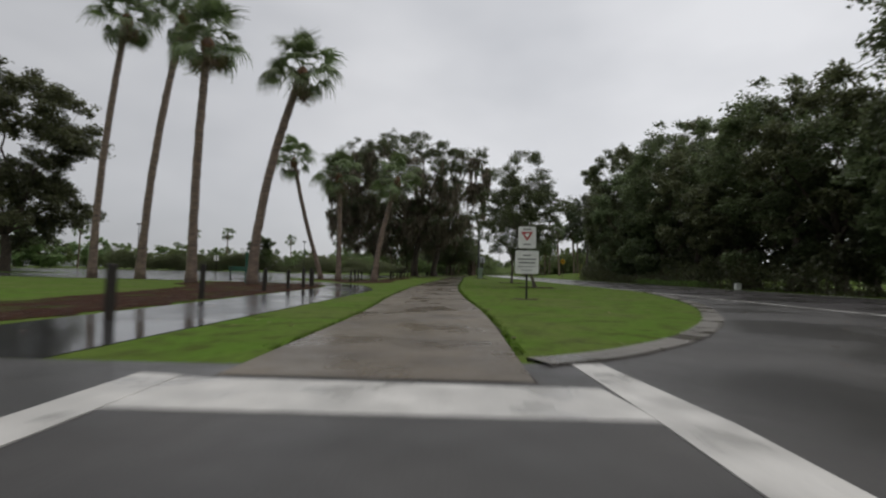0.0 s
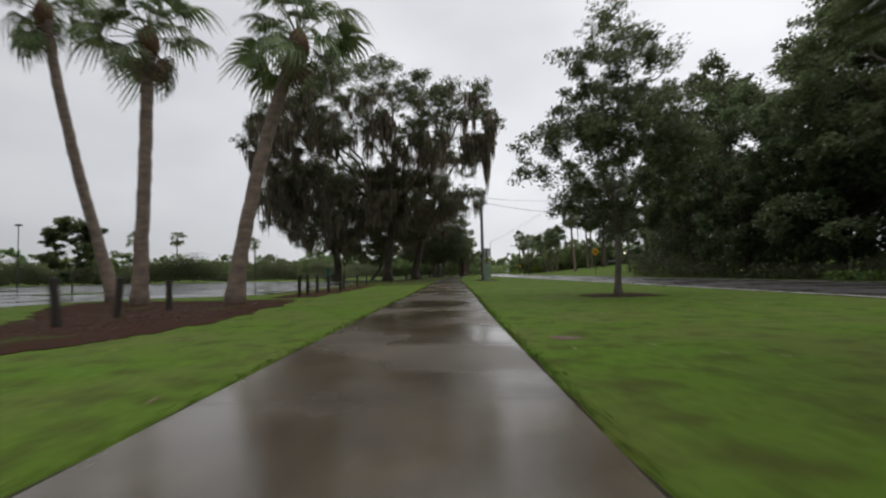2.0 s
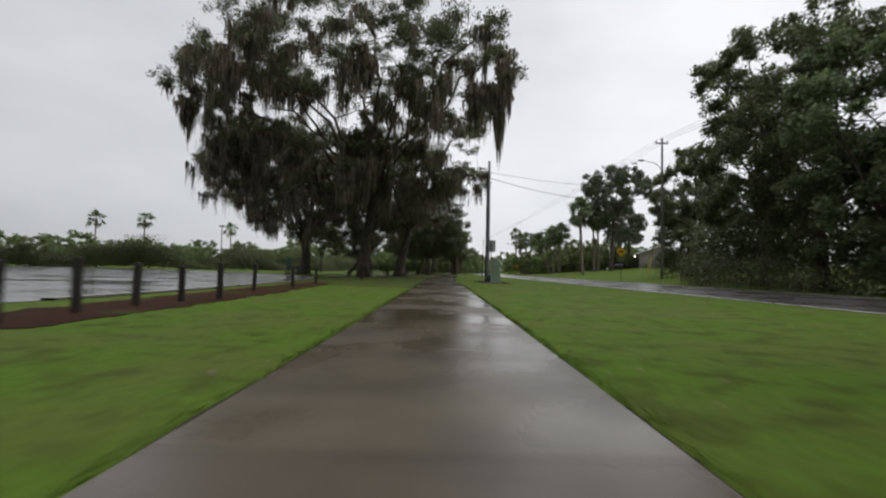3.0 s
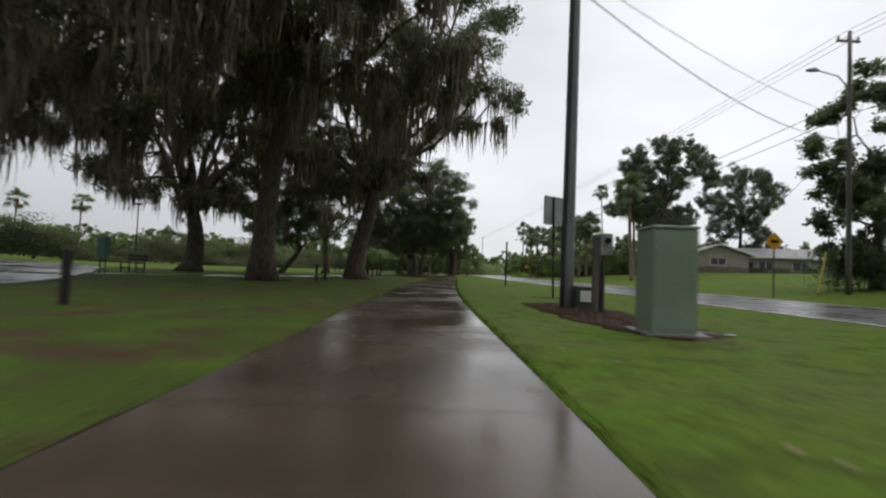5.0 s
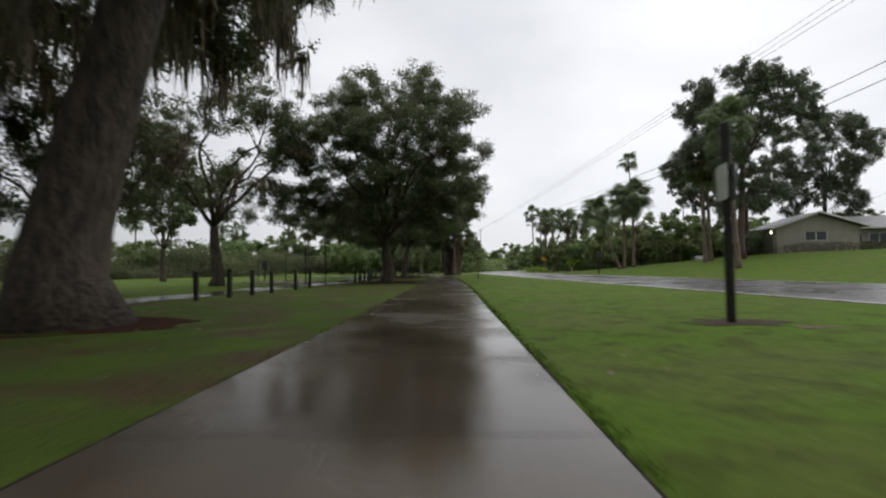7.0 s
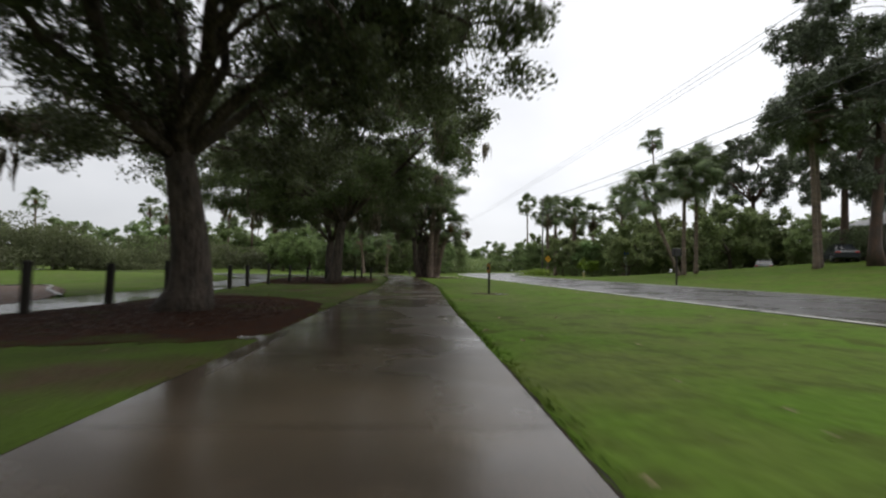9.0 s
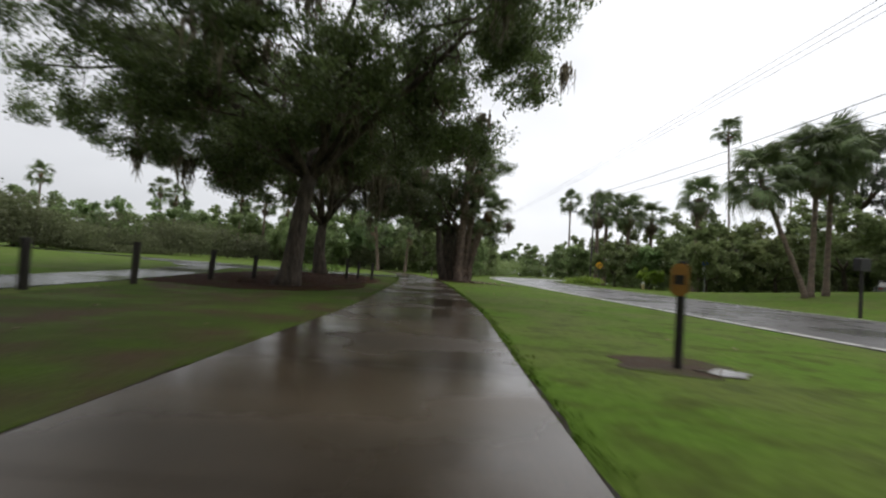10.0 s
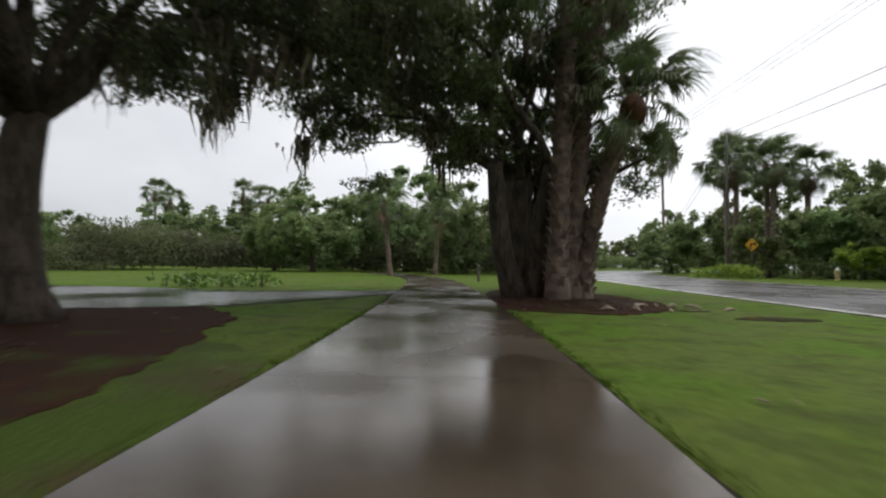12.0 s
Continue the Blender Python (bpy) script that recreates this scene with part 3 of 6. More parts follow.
def ribbon(line, a, b, z0, z1):
    """A slab strip along a line between two sideways offsets."""
    s = Soup()
    la, lb = offset_line(line, a), offset_line(line, b)
    for p, q in zip(la, lb):
        s.v += [Vector((p.x, p.y, z0)), Vector((p.x, p.y, z1)), Vector((q.x, q.y, z1)), Vector((q.x, q.y, z0))]
    for i in range(len(line) - 1):
        k = 4 * i
        for j in range(3):
            s.f.append((k + j, k + j + 1, k + 4 + j + 1, k + 4 + j))
    return s


def patch(name, pts, z, mat, label, category, kind="structure", rag=1.0):
    line = smooth_line(list(pts) + [pts[0]], 0.1)[:-1]
    line = [p + Vector((noise.noise(p * 1.7), noise.noise(p * 1.7 + Vector((9, 9, 9))), 0)) * 0.16 * rag + Vector((noise.noise(p * 7.1), noise.noise(p * 7.1 + Vector((5, 5, 5))), 0)) * 0.09 * rag for p in line]
    pl = [(p.x, p.y) for p in line]
    area = sum(pl[i][0] * pl[(i + 1) % len(pl)][1] - pl[(i + 1) % len(pl)][0] * pl[i][1] for i in range(len(pl)))
    if area < 0:
        pl.reverse()
    s = Soup().poly(pl, -0.05, z)
    return tagged(part(name, s, mat), label, category, kind=kind)


gx = np.unique(np.concatenate([np.linspace(-420, -60, 13), np.linspace(-60, 18, 40), np.linspace(18, 70, 40), np.linspace(70, 420, 13)]))
gy = np.unique(np.concatenate([np.linspace(-260, -10, 9), np.linspace(-10, 200, 106), np.linspace(200, 700, 13)]))
gs = Soup()
for yy in gy:
    for xx in gx:
        gs.v.append(Vector((xx, yy, height(xx, yy))))
nx = len(gx)
for j in range(len(gy) - 1):
    for i in range(nx - 1):
        gs.f.append((j * nx + i, j * nx + i + 1, (j + 1) * nx + i + 1, (j + 1) * nx + i))
tagged(part("ground", gs, M["lawn"], smooth=True), "wide wet green lawn under a rainy sky", "lawn", kind="structure")

# the trail's centre line
TRAIL = [(-0.42, 3.2), (-0.45, 8.5), (-0.72, 14), (-0.88, 21), (-0.85, 27), (-0.76, 33), (-0.58, 40), (-0.38, 50), (-0.2, 61), (-0.12, 70), (0.2, 79), (0.72, 88),
         (1.38, 98.5), (1.66, 104), (1.85, 109), (2.1, 114), (2.38, 119), (2.44, 124), (2.46, 130.5), (2.32, 136), (1.9, 143), (1.0, 152), (-1.5, 162), (-6, 172)]
trail = smooth_line(TRAIL, 0.3)
ROADC = [(12.6, -120), (12.6, -20), (12.5, 40), (12.6, 90), (12.6, 120), (12.75, 138), (13.0, 150), (13.6, 162), (15.4, 174), (20, 189), (31, 206), (60, 228), (130, 266)]
road_line = smooth_line(ROADC, 2.0)
tagged(part("road", ribbon(road_line, -4.0, 4.0, -0.05, 0.012), M["asphalt"]), "wet dark asphalt two-lane road", "road", kind="structure")
tagged(part("road_edge_line", ribbon(road_line[60:], -3.94, -3.76, 0.0, 0.016), M["paint"]), "white edge line painted on wet road", "road marking", kind="structure")
tagged(part("road_edge_line", ribbon(road_line[60:], 3.78, 3.9, 0.0, 0.016), M["paint"]), "white edge line painted on wet road", "road marking", kind="structure")


def flat(name, pts, z, mat, label, category):
    a = sum(pts[i][0] * pts[(i + 1) % len(pts)][1] - pts[(i + 1) % len(pts)][0] * pts[i][1] for i in range(len(pts)))
    return tagged(part(name, Soup().poly(pts if a > 0 else pts[::-1], -0.05, z), mat), label, category, kind="structure")


# side street, its corner and the crossing
flat("side_street", [(-90, -9), (8.75, -9), (8.75, 22.4), (8.15, 20.5), (7.0, 15.6), (5.75, 11.6), (4.4, 8.4), (3.5, 6.8), (2.68, 5.6), (2.0, 4.85), (1.35, 4.25), (0.75, 3.9), (-1.6, 3.6),
                     (-2.3, 3.6), (-2.9, 3.6), (-5.1, 3.6), (-20, 3.6), (-90, 3.6)], 0.008, M["street"], "wet grey asphalt side street at the crossing", "road")
kerb_line = smooth_line([(0.70, 4.02), (1.30, 4.38), (1.95, 4.98), (2.64, 5.76), (3.46, 6.98), (4.36, 8.58), (5.72, 11.72), (6.96, 15.72), (8.1, 20.6), (8.55, 22.6)], 0.4)
tagged(part("kerb", ribbon(kerb_line, -0.04, 0.26, -0.05, 0.030), M["kerb"]), "low pale concrete kerb round the grass corner", "kerb", kind="structure")
for i, pts in enumerate((
        [(-1.66, 2.40), (1.10, 2.42), (1.00, 3.08), (-1.92, 3.12)],
        [(1.00, 3.86), (1.08, 2.4), (1.20, -3.5), (1.52, -3.5), (1.44, 2.4), (1.24, 3.94)],
        [(-1.97, 3.2), (-1.94, 2.3), (-1.90, -3.5), (-1.58, -3.5), (-1.62, 2.0), (-1.66, 3.15)],
        [(-1.55, 0.55), (1.16, 0.65), (1.16, 1.15), (-1.58, 1.05)])):
    flat("crossing_bar", pts, 0.013 if i in (0, 3) else 0.0155, M["paint"], "worn white crossing bar on wet asphalt", "road marking")

# car park with standing water, drive and second walk
flat("car_park", [(p.x, p.y) for p in smooth_line([(-3.0, 3.65), (-2.95, 16.8), (-3.3, 19.6), (-3.8, 21.8), (-4.6, 23.8), (-6.2, 26.8), (-8.2, 29.2), (-10.2, 31.2), (-11.6, 33.5), (-13.2, 38),
      (-12.6, 42), (-9.2, 43.2), (-7.6, 45), (-7.4, 52), (-7.9, 64), (-9.5, 71.5), (-13.6, 79.5), (-17.5, 86), (-24, 96), (-38, 107), (-60, 115), (-95, 112), (-95, 40), (-40, 30), (-16, 27.5), (-10, 26.2), (-7.4, 24.6), (-5.9, 22.4), (-5.3, 19),
      (-5.25, 13), (-5.1, 3.65)], 0.7)], 0.010, M["lot"], "car park asphalt covered in rain water", "car park")
lot_edge = smooth_line([(-7.68, 45), (-7.45, 52), (-7.95, 64), (-9.55, 71.5), (-13.65, 79.5)], 0.6)
tagged(part("kerb", ribbon(lot_edge, -0.14, 0.16, -0.05, 0.05), M["kerb"]), "pale wet concrete kerb along the car park", "kerb", kind="structure")
second = smooth_line([(-13.2, 79.4), (-11.0, 82.6), (-8.4, 87.5), (-6.2, 96), (-5.4, 103.6), (-4.0, 108), (-3.75, 112), (-4.0, 117), (-4.5, 121.5), (-5.3, 126), (-6.6, 131), (-7.4, 136), (-5.6, 140.0), (-2.5, 141.0), (1.6, 142.2)], 0.5)
tagged(part("side_walk", ribbon(second, -0.85, 0.85, -0.05, 0.014), M["lot"]), "wet asphalt side walk with puddles", "path", kind="structure")
patch("flooded_walk", [(-14, 139.5), (-8, 137.6), (-3.3, 137.0), (-0.9, 138.2), (0.3, 140.2), (1.3, 142.6), (-2, 142.0), (-8.2, 143.2), (-14, 144.0)], 0.018, M["lot"], "flooded wet walk junction beside the trail", "path")
branch = smooth_line([(-7.6, 134), (-12, 141), (-20, 147), (-34, 152), (-60, 160)], 0.8)
tagged(part("side_walk", ribbon(branch, -1.1, 1.1, -0.05, 0.016), M["lot"]), "wet asphalt side walk with puddles", "path", kind="structure")

# planting beds
BEDS = [
    ("mulch_bed", [(-5.45, 4.2), (-5.4, 13), (-5.45, 19), (-6.0, 22), (-7.2, 24.0), (-9.5, 25.4), (-12, 26.2), (-12.5, 22), (-10, 18), (-8.5, 10), (-8, 4.6)], "dark wet bark mulch bed behind timber posts"),
    ("mulch_bed", [(-5.1, 28.2), (-4.3, 31), (-4.4, 35), (-4.7, 38), (-5.6, 39.6), (-8.5, 39.8), (-10.6, 40.6), (-12.0, 39.8), (-10.5, 36.5), (-8.4, 33.6), (-7.3, 30.4), (-6.4, 28.4)], "dark wet bark mulch bed round palm trunks"),
    ("mulch_bed", [(-4.9, 41), (-4.8, 47), (-5.2, 58), (-6.4, 59), (-6.6, 48), (-6.3, 41)], "dark wet bark mulch bed along timber posts"),
    ("mulch_bed", [(2.62, 65.5), (2.4, 67.2), (2.35, 69), (2.4, 70.9), (3.3, 71.5), (4.0, 70), (4.0, 67.5), (4.0, 65.9), (3.5, 65.0), (2.95, 65.0)], "dark wet bark mulch bed round utility pole"),
    ("mulch_bed", [(-3.2, 105.6), (-1.4, 105.3), (0.55, 105.9), (0.75, 108), (0.5, 110.5), (-1.2, 112.5), (-3.4, 112)], "dark wet bark mulch bed under an oak"),
    ("mulch_bed", [(-3.5, 121.6), (-1, 121), (0.35, 122.6), (0.75, 125), (0.55, 127.5), (0.75, 129.6), (0.6, 132.6), (-0.6, 136.5), (-3, 138), (-4.6, 135), (-4.4, 127)], "dark wet bark mulch bed under two oaks"),
    ("mulch_bed", [(2.95, 138.6), (3.6, 137.6), (5.2, 137.4), (6.3, 138.8), (6.2, 142), (5.0, 144), (3.4, 143.8)], "dark leaf-strewn mulch round fig trunks"),
    # litter bed run out to the trail edge so its dark colour gives tree shade
    ("leaf_litter_bed", [(-12.6, 77.5), (-9.3, 70.6), (-7.8, 63), (-7.2, 58), (-4.8, 56.6), (-1.35, 55.5), (-1.2, 60), (-0.95, 66), (-0.72, 70), (-0.55, 77), (-0.15, 86), (0.3, 93), (0.6, 99), (0.85, 104), (0.95, 108), (1.0, 113), (1.3, 117.5), (1.45, 122), (1.5, 127), (1.5, 132.5), (0.2, 134.4), (-2.0, 135.5), (-3.4, 131), (-2.9, 121), (-2.7, 116), (-2.5, 113), (-2.8, 109), (-3.9, 104.8), (-5.0, 97), (-6.6, 90), (-8.4, 80)], "brown leaf litter and thin grass darkened for oak shade"),
]
for nm, pts, lab in BEDS:
    patch(nm, pts, 0.006 if nm[0] == "l" else 0.011, M["soil" if nm[0] == "l" else "mulch"], lab, "planting bed", rag=1.0 if nm[0] == "l" else 1.35)

patch("exercise_pad", [(-10.4, 112.2), (-7.4, 109.6), (-5.0, 107.8), (-4.5, 108.8), (-4.9, 111.6), (-8.4, 116.4)], 0.022, M["mulch_pale"], "pale brown bark pad under the pull-up bars", "pad")
pad_edge = smooth_line([(-10.5, 112.3), (-9.6, 114.4), (-8.4, 116.5), (-6.6, 114.0), (-4.8, 111.6)], 0.5)
tagged(part("pad_edging", ribbon(pad_edge, -0.05, 0.05, -0.05, 0.05), M["kerb"]), "pale concrete edging strip round the pad", "kerb", kind="structure")


def disc(x, y, rx, ry, label, seed, z=0.005):
    rng = np.random.default_rng(seed)
    patch("mulch_ring", [(x + math.cos(a) * rx * rng.uniform(0.75, 1.2), y + math.sin(a) * ry * rng.uniform(0.75, 1.2)) for a in np.linspace(0, 2 * math.pi, 13)[:-1]], z, M["mud" if "soil" in label else "mulch_pale" if "heap" in label else "mulch"], label, "planting bed")


disc(4.28, 26.2, 1.05, 0.95, "round dark mulch ring at a young tree", 1)
disc(4.31, 37.8, 1.1, 1.0, "round dark mulch ring at a young tree", 2)
disc(2.1, 14.0, 0.45, 0.4, "bare dark soil at a sign post", 3)
disc(4.0, 74.4, 0.62, 0.55, "bare dark soil at a sign post", 4)
disc(4.54, 87.0, 0.6, 0.45, "bare dark soil at a sign post", 5)
disc(4.6, 115.1, 0.6, 0.5, "bare wet soil at a marker post", 6)
for tx, ty, sd in ((-6.8, 80.0, 32), (-4.0, 87.8, 33)):
    disc(tx, ty, 1.5, 1.3, "reddish brown leaf litter round an oak trunk", sd, 0.012)
disc(0.75, 29.5, 0.16, 0.12, "small heap of fallen brown leaves", 7)
disc(5.2, 86.4, 0.28, 0.15, "small heap of fallen brown leaves", 8)


def puddle(x, y, rx, ry, seed):
    rng = np.random.default_rng(seed)
    patch("puddle", [(x + math.cos(a) * rx * rng.uniform(0.7, 1.2), y + math.sin(a) * ry * rng.uniform(0.7, 1.2)) for a in np.linspace(0, 2 * math.pi, 10)[:-1]], 0.015, M["water"], "shallow rain puddle in the grass", "puddle")


M["water"] = material("rain_water", (0.08, 0.066, 0.05), (0.06, 0.048, 0.036), scale=1.5, fine=30, rough=(0.03, 0.1), bump=0.03, dist=0.003)
for k, a in enumerate(((4.0, 65.7, 0.3, 0.16), (4.95, 114.8, 0.2, 0.14), (7.0, 136.9, 0.6, 0.2), (6.35, 138.0, 0.3, 0.1), (5.9, 138.9, 0.22, 0.1), (0.3, 125.9, 0.12, 0.08), (0.35, 130.2, 0.12, 0.08), (0.62, 105.9, 0.16, 0.1))):
    puddle(*a, 20 + k)

# ---- trees along the trail ----
PALM_NEAR = "tall cabbage palm with leaning ringed trunk in a mulch bed"
palm((-9.0, 21.7), (1.75, 0.6, 9.9), PALM_NEAR, r=0.19, size=1.07, leaves=25, dead=5, seed=1, group="palms by the car park", bow=0.25)
palm((-12.4, 22.9), (0.05, 0.5, 11.8), PALM_NEAR, r=0.2, size=1.12, leaves=25, dead=5, seed=2, group="palms by the car park", bow=0.1)
palm((-18.2, 28.0), (1.6, 0.6, 16.0), PALM_NEAR, r=0.21, size=1.25, leaves=24, dead=5, seed=3, group="palms by the car park", bow=0.2)
palm((-21.8, 29.0), (0.8, 0.8, 16.4), PALM_NEAR, r=0.2, size=1.20, leaves=26, dead=4, seed=4, group="palms by the car park", bow=0.2)
palm((-11.0, 40.0), (-2.6, 0.2, 9.8), PALM_NEAR, r=0.17, size=1.08, leaves=24, dead=3, seed=5, group="palms by the car park", bow=-0.35)
palm((-9.16, 38.3), (-0.4, 1.0, 8.35), PALM_NEAR, r=0.19, size=1.2, leaves=25, dead=4, seed=6, group="palms by the car park", bow=0.05)
palm((-6.26, 37.9), (1.45, 1.2, 8.05), PALM_NEAR, r=0.2, size=1.2, leaves=25, dead=4, seed=7, group="palms by the car park", bow=0.08)

patch("grass_island", [(-47, 41), (-42, 39), (-37, 41), (-36, 45), (-41, 48.5), (-47, 46.5)], 0.03, M["lawn"], "grass island in the flooded car park", "lawn")
patch("grass_island", [(-22.1, 50.1), (-20.3, 49.0), (-18.9, 50.4), (-19.9, 52.4), (-21.7, 52.1)], 0.03, M["lawn"], "small grass island in the flooded car park", "lawn")
YOUNG = "young live oak with slender pale trunk in mulch ring"
foliage_tree("oak_tree", (4.28, 26.2), YOUNG + ", leaning", [(-0.6, 0.2, 3.8, 2.6, 2.4, 1.9), (-0.6, 0, 5.7, 1.6, 1.6, 1.5)], 0.085, 1.9, 110, 300, (0.11, 0.055), "oak_leaf", "bark_young", seed=11, limbs=8, lean=(-0.6, 0.0), low=1.8, group="young oaks on the verge")
foliage_tree("oak_tree", (4.31, 37.8), YOUNG, [(0, 0, 3.9, 2.6, 2.4, 2.1), (0.1, 0, 5.8, 1.8, 1.8, 2.2)], 0.10, 1.7, 140, 290, (0.11, 0.055), "oak_leaf", "bark_young", seed=12, limbs=9, low=1.6, group="young oaks on the verge")

OAK = "old live oak with dark crooked limbs and hanging moss"
foliage_tree("oak_tree", (-6.8, 80.0), OAK, [(-1.0, -8, 17.0, 10.2, 9.0, 3.7), (7.4, -11, 15.0, 4.6, 4.4, 4.6), (-8.6, -8, 13.8, 4.8, 6.0, 4.0), (-5.0, -3.0, 8.8, 9.4, 7.0, 4.0), (3.4, -2.5, 9.2, 4.8, 5.0, 3.2), (-9.0, 1.5, 10.4, 6.0, 5.5, 4.4), (0.5, -3.0, 12.4, 4.8, 4.2, 2.2)], 0.48, 7.2, 450, 470, (0.165, 0.092), "oak_leaf", "bark", moss=780, seed=22, limbs=26, low=4.6, moss_len=(1.0, 3.4), lean=(0.9, -1.0), spread=0.76,
             bundles=((10.4, -12.0, 12.6, 5.2, 0.42), (8.9, -12.2, 12.6, 3.4, 0.5), (10.9, -11.0, 14.6, 3.6, 0.3), (-11.6, -9.0, 12.4, 3.2, 0.4), (-7.5, -12.0, 14.0, 3.4, 0.6), (1.5, -13.0, 14.2, 3.2, 0.6)))
# The last crown lobe is added behind the others, unseen, to shade the lawn
foliage_tree("oak_tree", (-4.0, 87.8), OAK, [(-0.6, 0.5, 10.6, 6.4, 6.0, 4.8), (6.8, -1.8, 10.0, 2.5, 3.0, 1.9), (4.2, -1.2, 14.6, 4.6, 4.6, 3.0), (-0.4, 0.3, 6.6, 5.0, 5.0, 2.2), (-3.0, 6.5, 9.5, 6.0, 6.0, 3.0)], 0.54, 5.2, 215, 560, (0.15, 0.082), "oak_leaf", "bark", moss=290, seed=23, limbs=15, low=4.0, moss_len=(0.6, 2.6), lean=(0.7, 0), spread=0.78)
foliage_tree("oak_tree", (-11.0, 97.0), "leaning live oak with dark trunk beside the walk", [(0.5, 0, 4.6, 4.2, 4.2, 2.2)], 0.24, 1.8, 70, 360, (0.151, 0.076), "oak_leaf", "bark", moss=50, seed=24, limbs=7, low=2.2, lean=(1.2, 0), moss_len=(0.4, 1.2))
foliage_tree("oak_tree", (-15.0, 91.0), "live oak with dark trunk and drooping moss", [(0, 0, 8.6, 8.6, 7.4, 5.0), (-1.0, 0, 14.5, 6.6, 6.0, 3.8)], 0.62, 3.6, 190, 440, (0.17, 0.09), "oak_leaf", "bark", moss=240, seed=25, limbs=12, low=3.0, moss_len=(0.6, 2.4), spread=0.76)
foliage_tree("oak_tree", (-9.6, 106.2), OAK, [(0.6, 0.5, 6.9, 5.0, 4.8, 3.5)], 0.3, 3.0, 70, 504, (0.144, 0.076), "oak_leaf", "bark", moss=40, seed=33, limbs=9, low=2.6, moss_len=(0.4, 1.2), spread=0.85)
foliage_tree("oak_tree", (-1.32, 108.9), "rounded live oak with thick dark trunk in mulch", [(0.0, 0.0, 7.5, 6.2, 6.2, 4.5), (-1.4, 2.0, 4.5, 7.2, 6.8, 1.8), (4.0, -1.4, 4.4, 2.6, 2.8, 1.3), (0.5, -2.0, 7.4, 4.0, 3.4, 2.4)], 0.32, 2.4, 420, 680, (0.11, 0.058), "oak_leaf", "bark", moss=26, seed=26, limbs=13, low=2.5, moss_len=(0.3, 0.9), spread=0.82)
foliage_tree("oak_tree", (-0.9, 123.1), "live oak with dark trunk and light moss over trail", [(0.6, 0, 6.4, 6.0, 5.6, 3.8), (4.2, -0.5, 6.6, 3.0, 3.4, 2.2), (-2.2, 1.5, 4.5, 6.6, 6.0, 1.7), (-3.4, 5.0, 5.4, 4.6, 3.4, 1.9), (-3.0, 5.3, 3.7, 2.8, 2.4, 1.0)], 0.26, 2.7, 325, 700, (0.115, 0.058), "oak_leaf_light", "bark", moss=55, seed=27, limbs=12, low=2.4, lean=(0.5, 0), moss_len=(0.4, 1.5), spread=0.85)
foliage_tree("oak_tree", (-2.6, 135.5), "live oak with forked dark trunk and trailing moss", [(0.0, -0.5, 6.4, 5.4, 5.4, 3.6), (-3.8, -2.0, 6.4, 4.2, 4.2, 2.6), (2.6, -2.6, 7.0, 3.2, 3.2, 2.0), (1.4, 2.6, 4.9, 4.2, 4.0, 1.7)], 0.33, 2.5, 225, 640, (0.12, 0.06), "oak_leaf", "bark", moss=60, seed=28, limbs=10, low=2.4, moss_len=(0.4, 1.6), spread=0.85)
foliage_tree("fig_tree", (4.3, 141.7), "massive many-stemmed fig with dark trunks beside the trail", [(-1.5, 0, 7.0, 4.4, 4.8, 3.4), (2.5, 1.0, 3.4, 1.5, 1.6, 0.8), (-3.6, -1.0, 5.0, 3.6, 3.2, 1.8), (-2.9, -0.6, 3.3, 2.5, 1.9, 1.1), (0.4, 0.6, 4.6, 2.6, 2.4, 1.6)], 0.42, 2.7, 205, 470, (0.12, 0.06), "oak_leaf_light", "bark", moss=80, seed=29, limbs=20, low=2.0, stems=9, moss_len=(0.4, 1.3), spread=0.85)
palm((4.55, 140.2), (0.3, 0.2, 7.4), "cabbage palm with rough booted trunk beside the fig", r=0.2, size=0.78, leaves=18, dead=3, seed=41, boots=150, group="palms at the fig")
palm((4.9, 140.6), (0.5, 0.1, 6.6), "cabbage palm with rough booted trunk beside the fig", r=0.2, size=0.78, leaves=18, dead=3, seed=42, boots=140, group="palms at the fig")
palm((5.15, 140.6), (0.98, -0.3, 4.15), "leaning cabbage palm with rough booted trunk beside fig", r=0.17, size=0.78, leaves=22, dead=1, seed=43, boots=110, group="palms at the fig", bow=0.1)

# ---- woods across the road ----
WOOD = "dense dark broadleaf tree in the roadside wood"


def wood_tree(at, h, r, seed, leaf="wood_leaf", per=165, clumps=80, label=WOOD, sparse=False, lowk=0.0, group="roadside wood", size=(0.38, 0.22)):
    if sparse:
        cr = [(0, 0, h * 0.72, r, r, h * 0.26)]
    else:
        cr = [(0, 0, h * 0.62, r, r, h * 0.36), (0, 0, h * 0.3, r * 0.95, r * 0.95, h * 0.27)]
    return foliage_tree("broadleaf_tree", at, label, cr, 0.1 + h * 0.016, h * (0.4 if sparse else 0.25), clumps, per, size, leaf, "bark", seed=seed, limbs=8, low=lowk, group=group, spread=0.74, subs=9, tight=0.24, shell=0.45, flatten=0.7)


wood_tree((26.4, 87.2), 13.5, 3.6, 57, per=330, size=(0.26, 0.15), clumps=120)
wood_tree((26.0, 74.0), 15.0, 4.2, 58, per=260, size=(0.28, 0.16))
PROTO = [wood_tree((21.0, 51.0), 12.5, 3.8, 51, per=330, size=(0.26, 0.15), clumps=90), wood_tree((21.2, 63.0), 17.5, 4.6, 52, per=330, size=(0.26, 0.15), clumps=100), wood_tree((20.2, 57.5), 13.5, 4.0, 53, per=330, size=(0.26, 0.15)),
         wood_tree((24.5, 53), 16.0, 4.0, 54, sparse=True, clumps=60, per=260, size=(0.26, 0.15), label="tall open-crowned tree rising above the wood")]
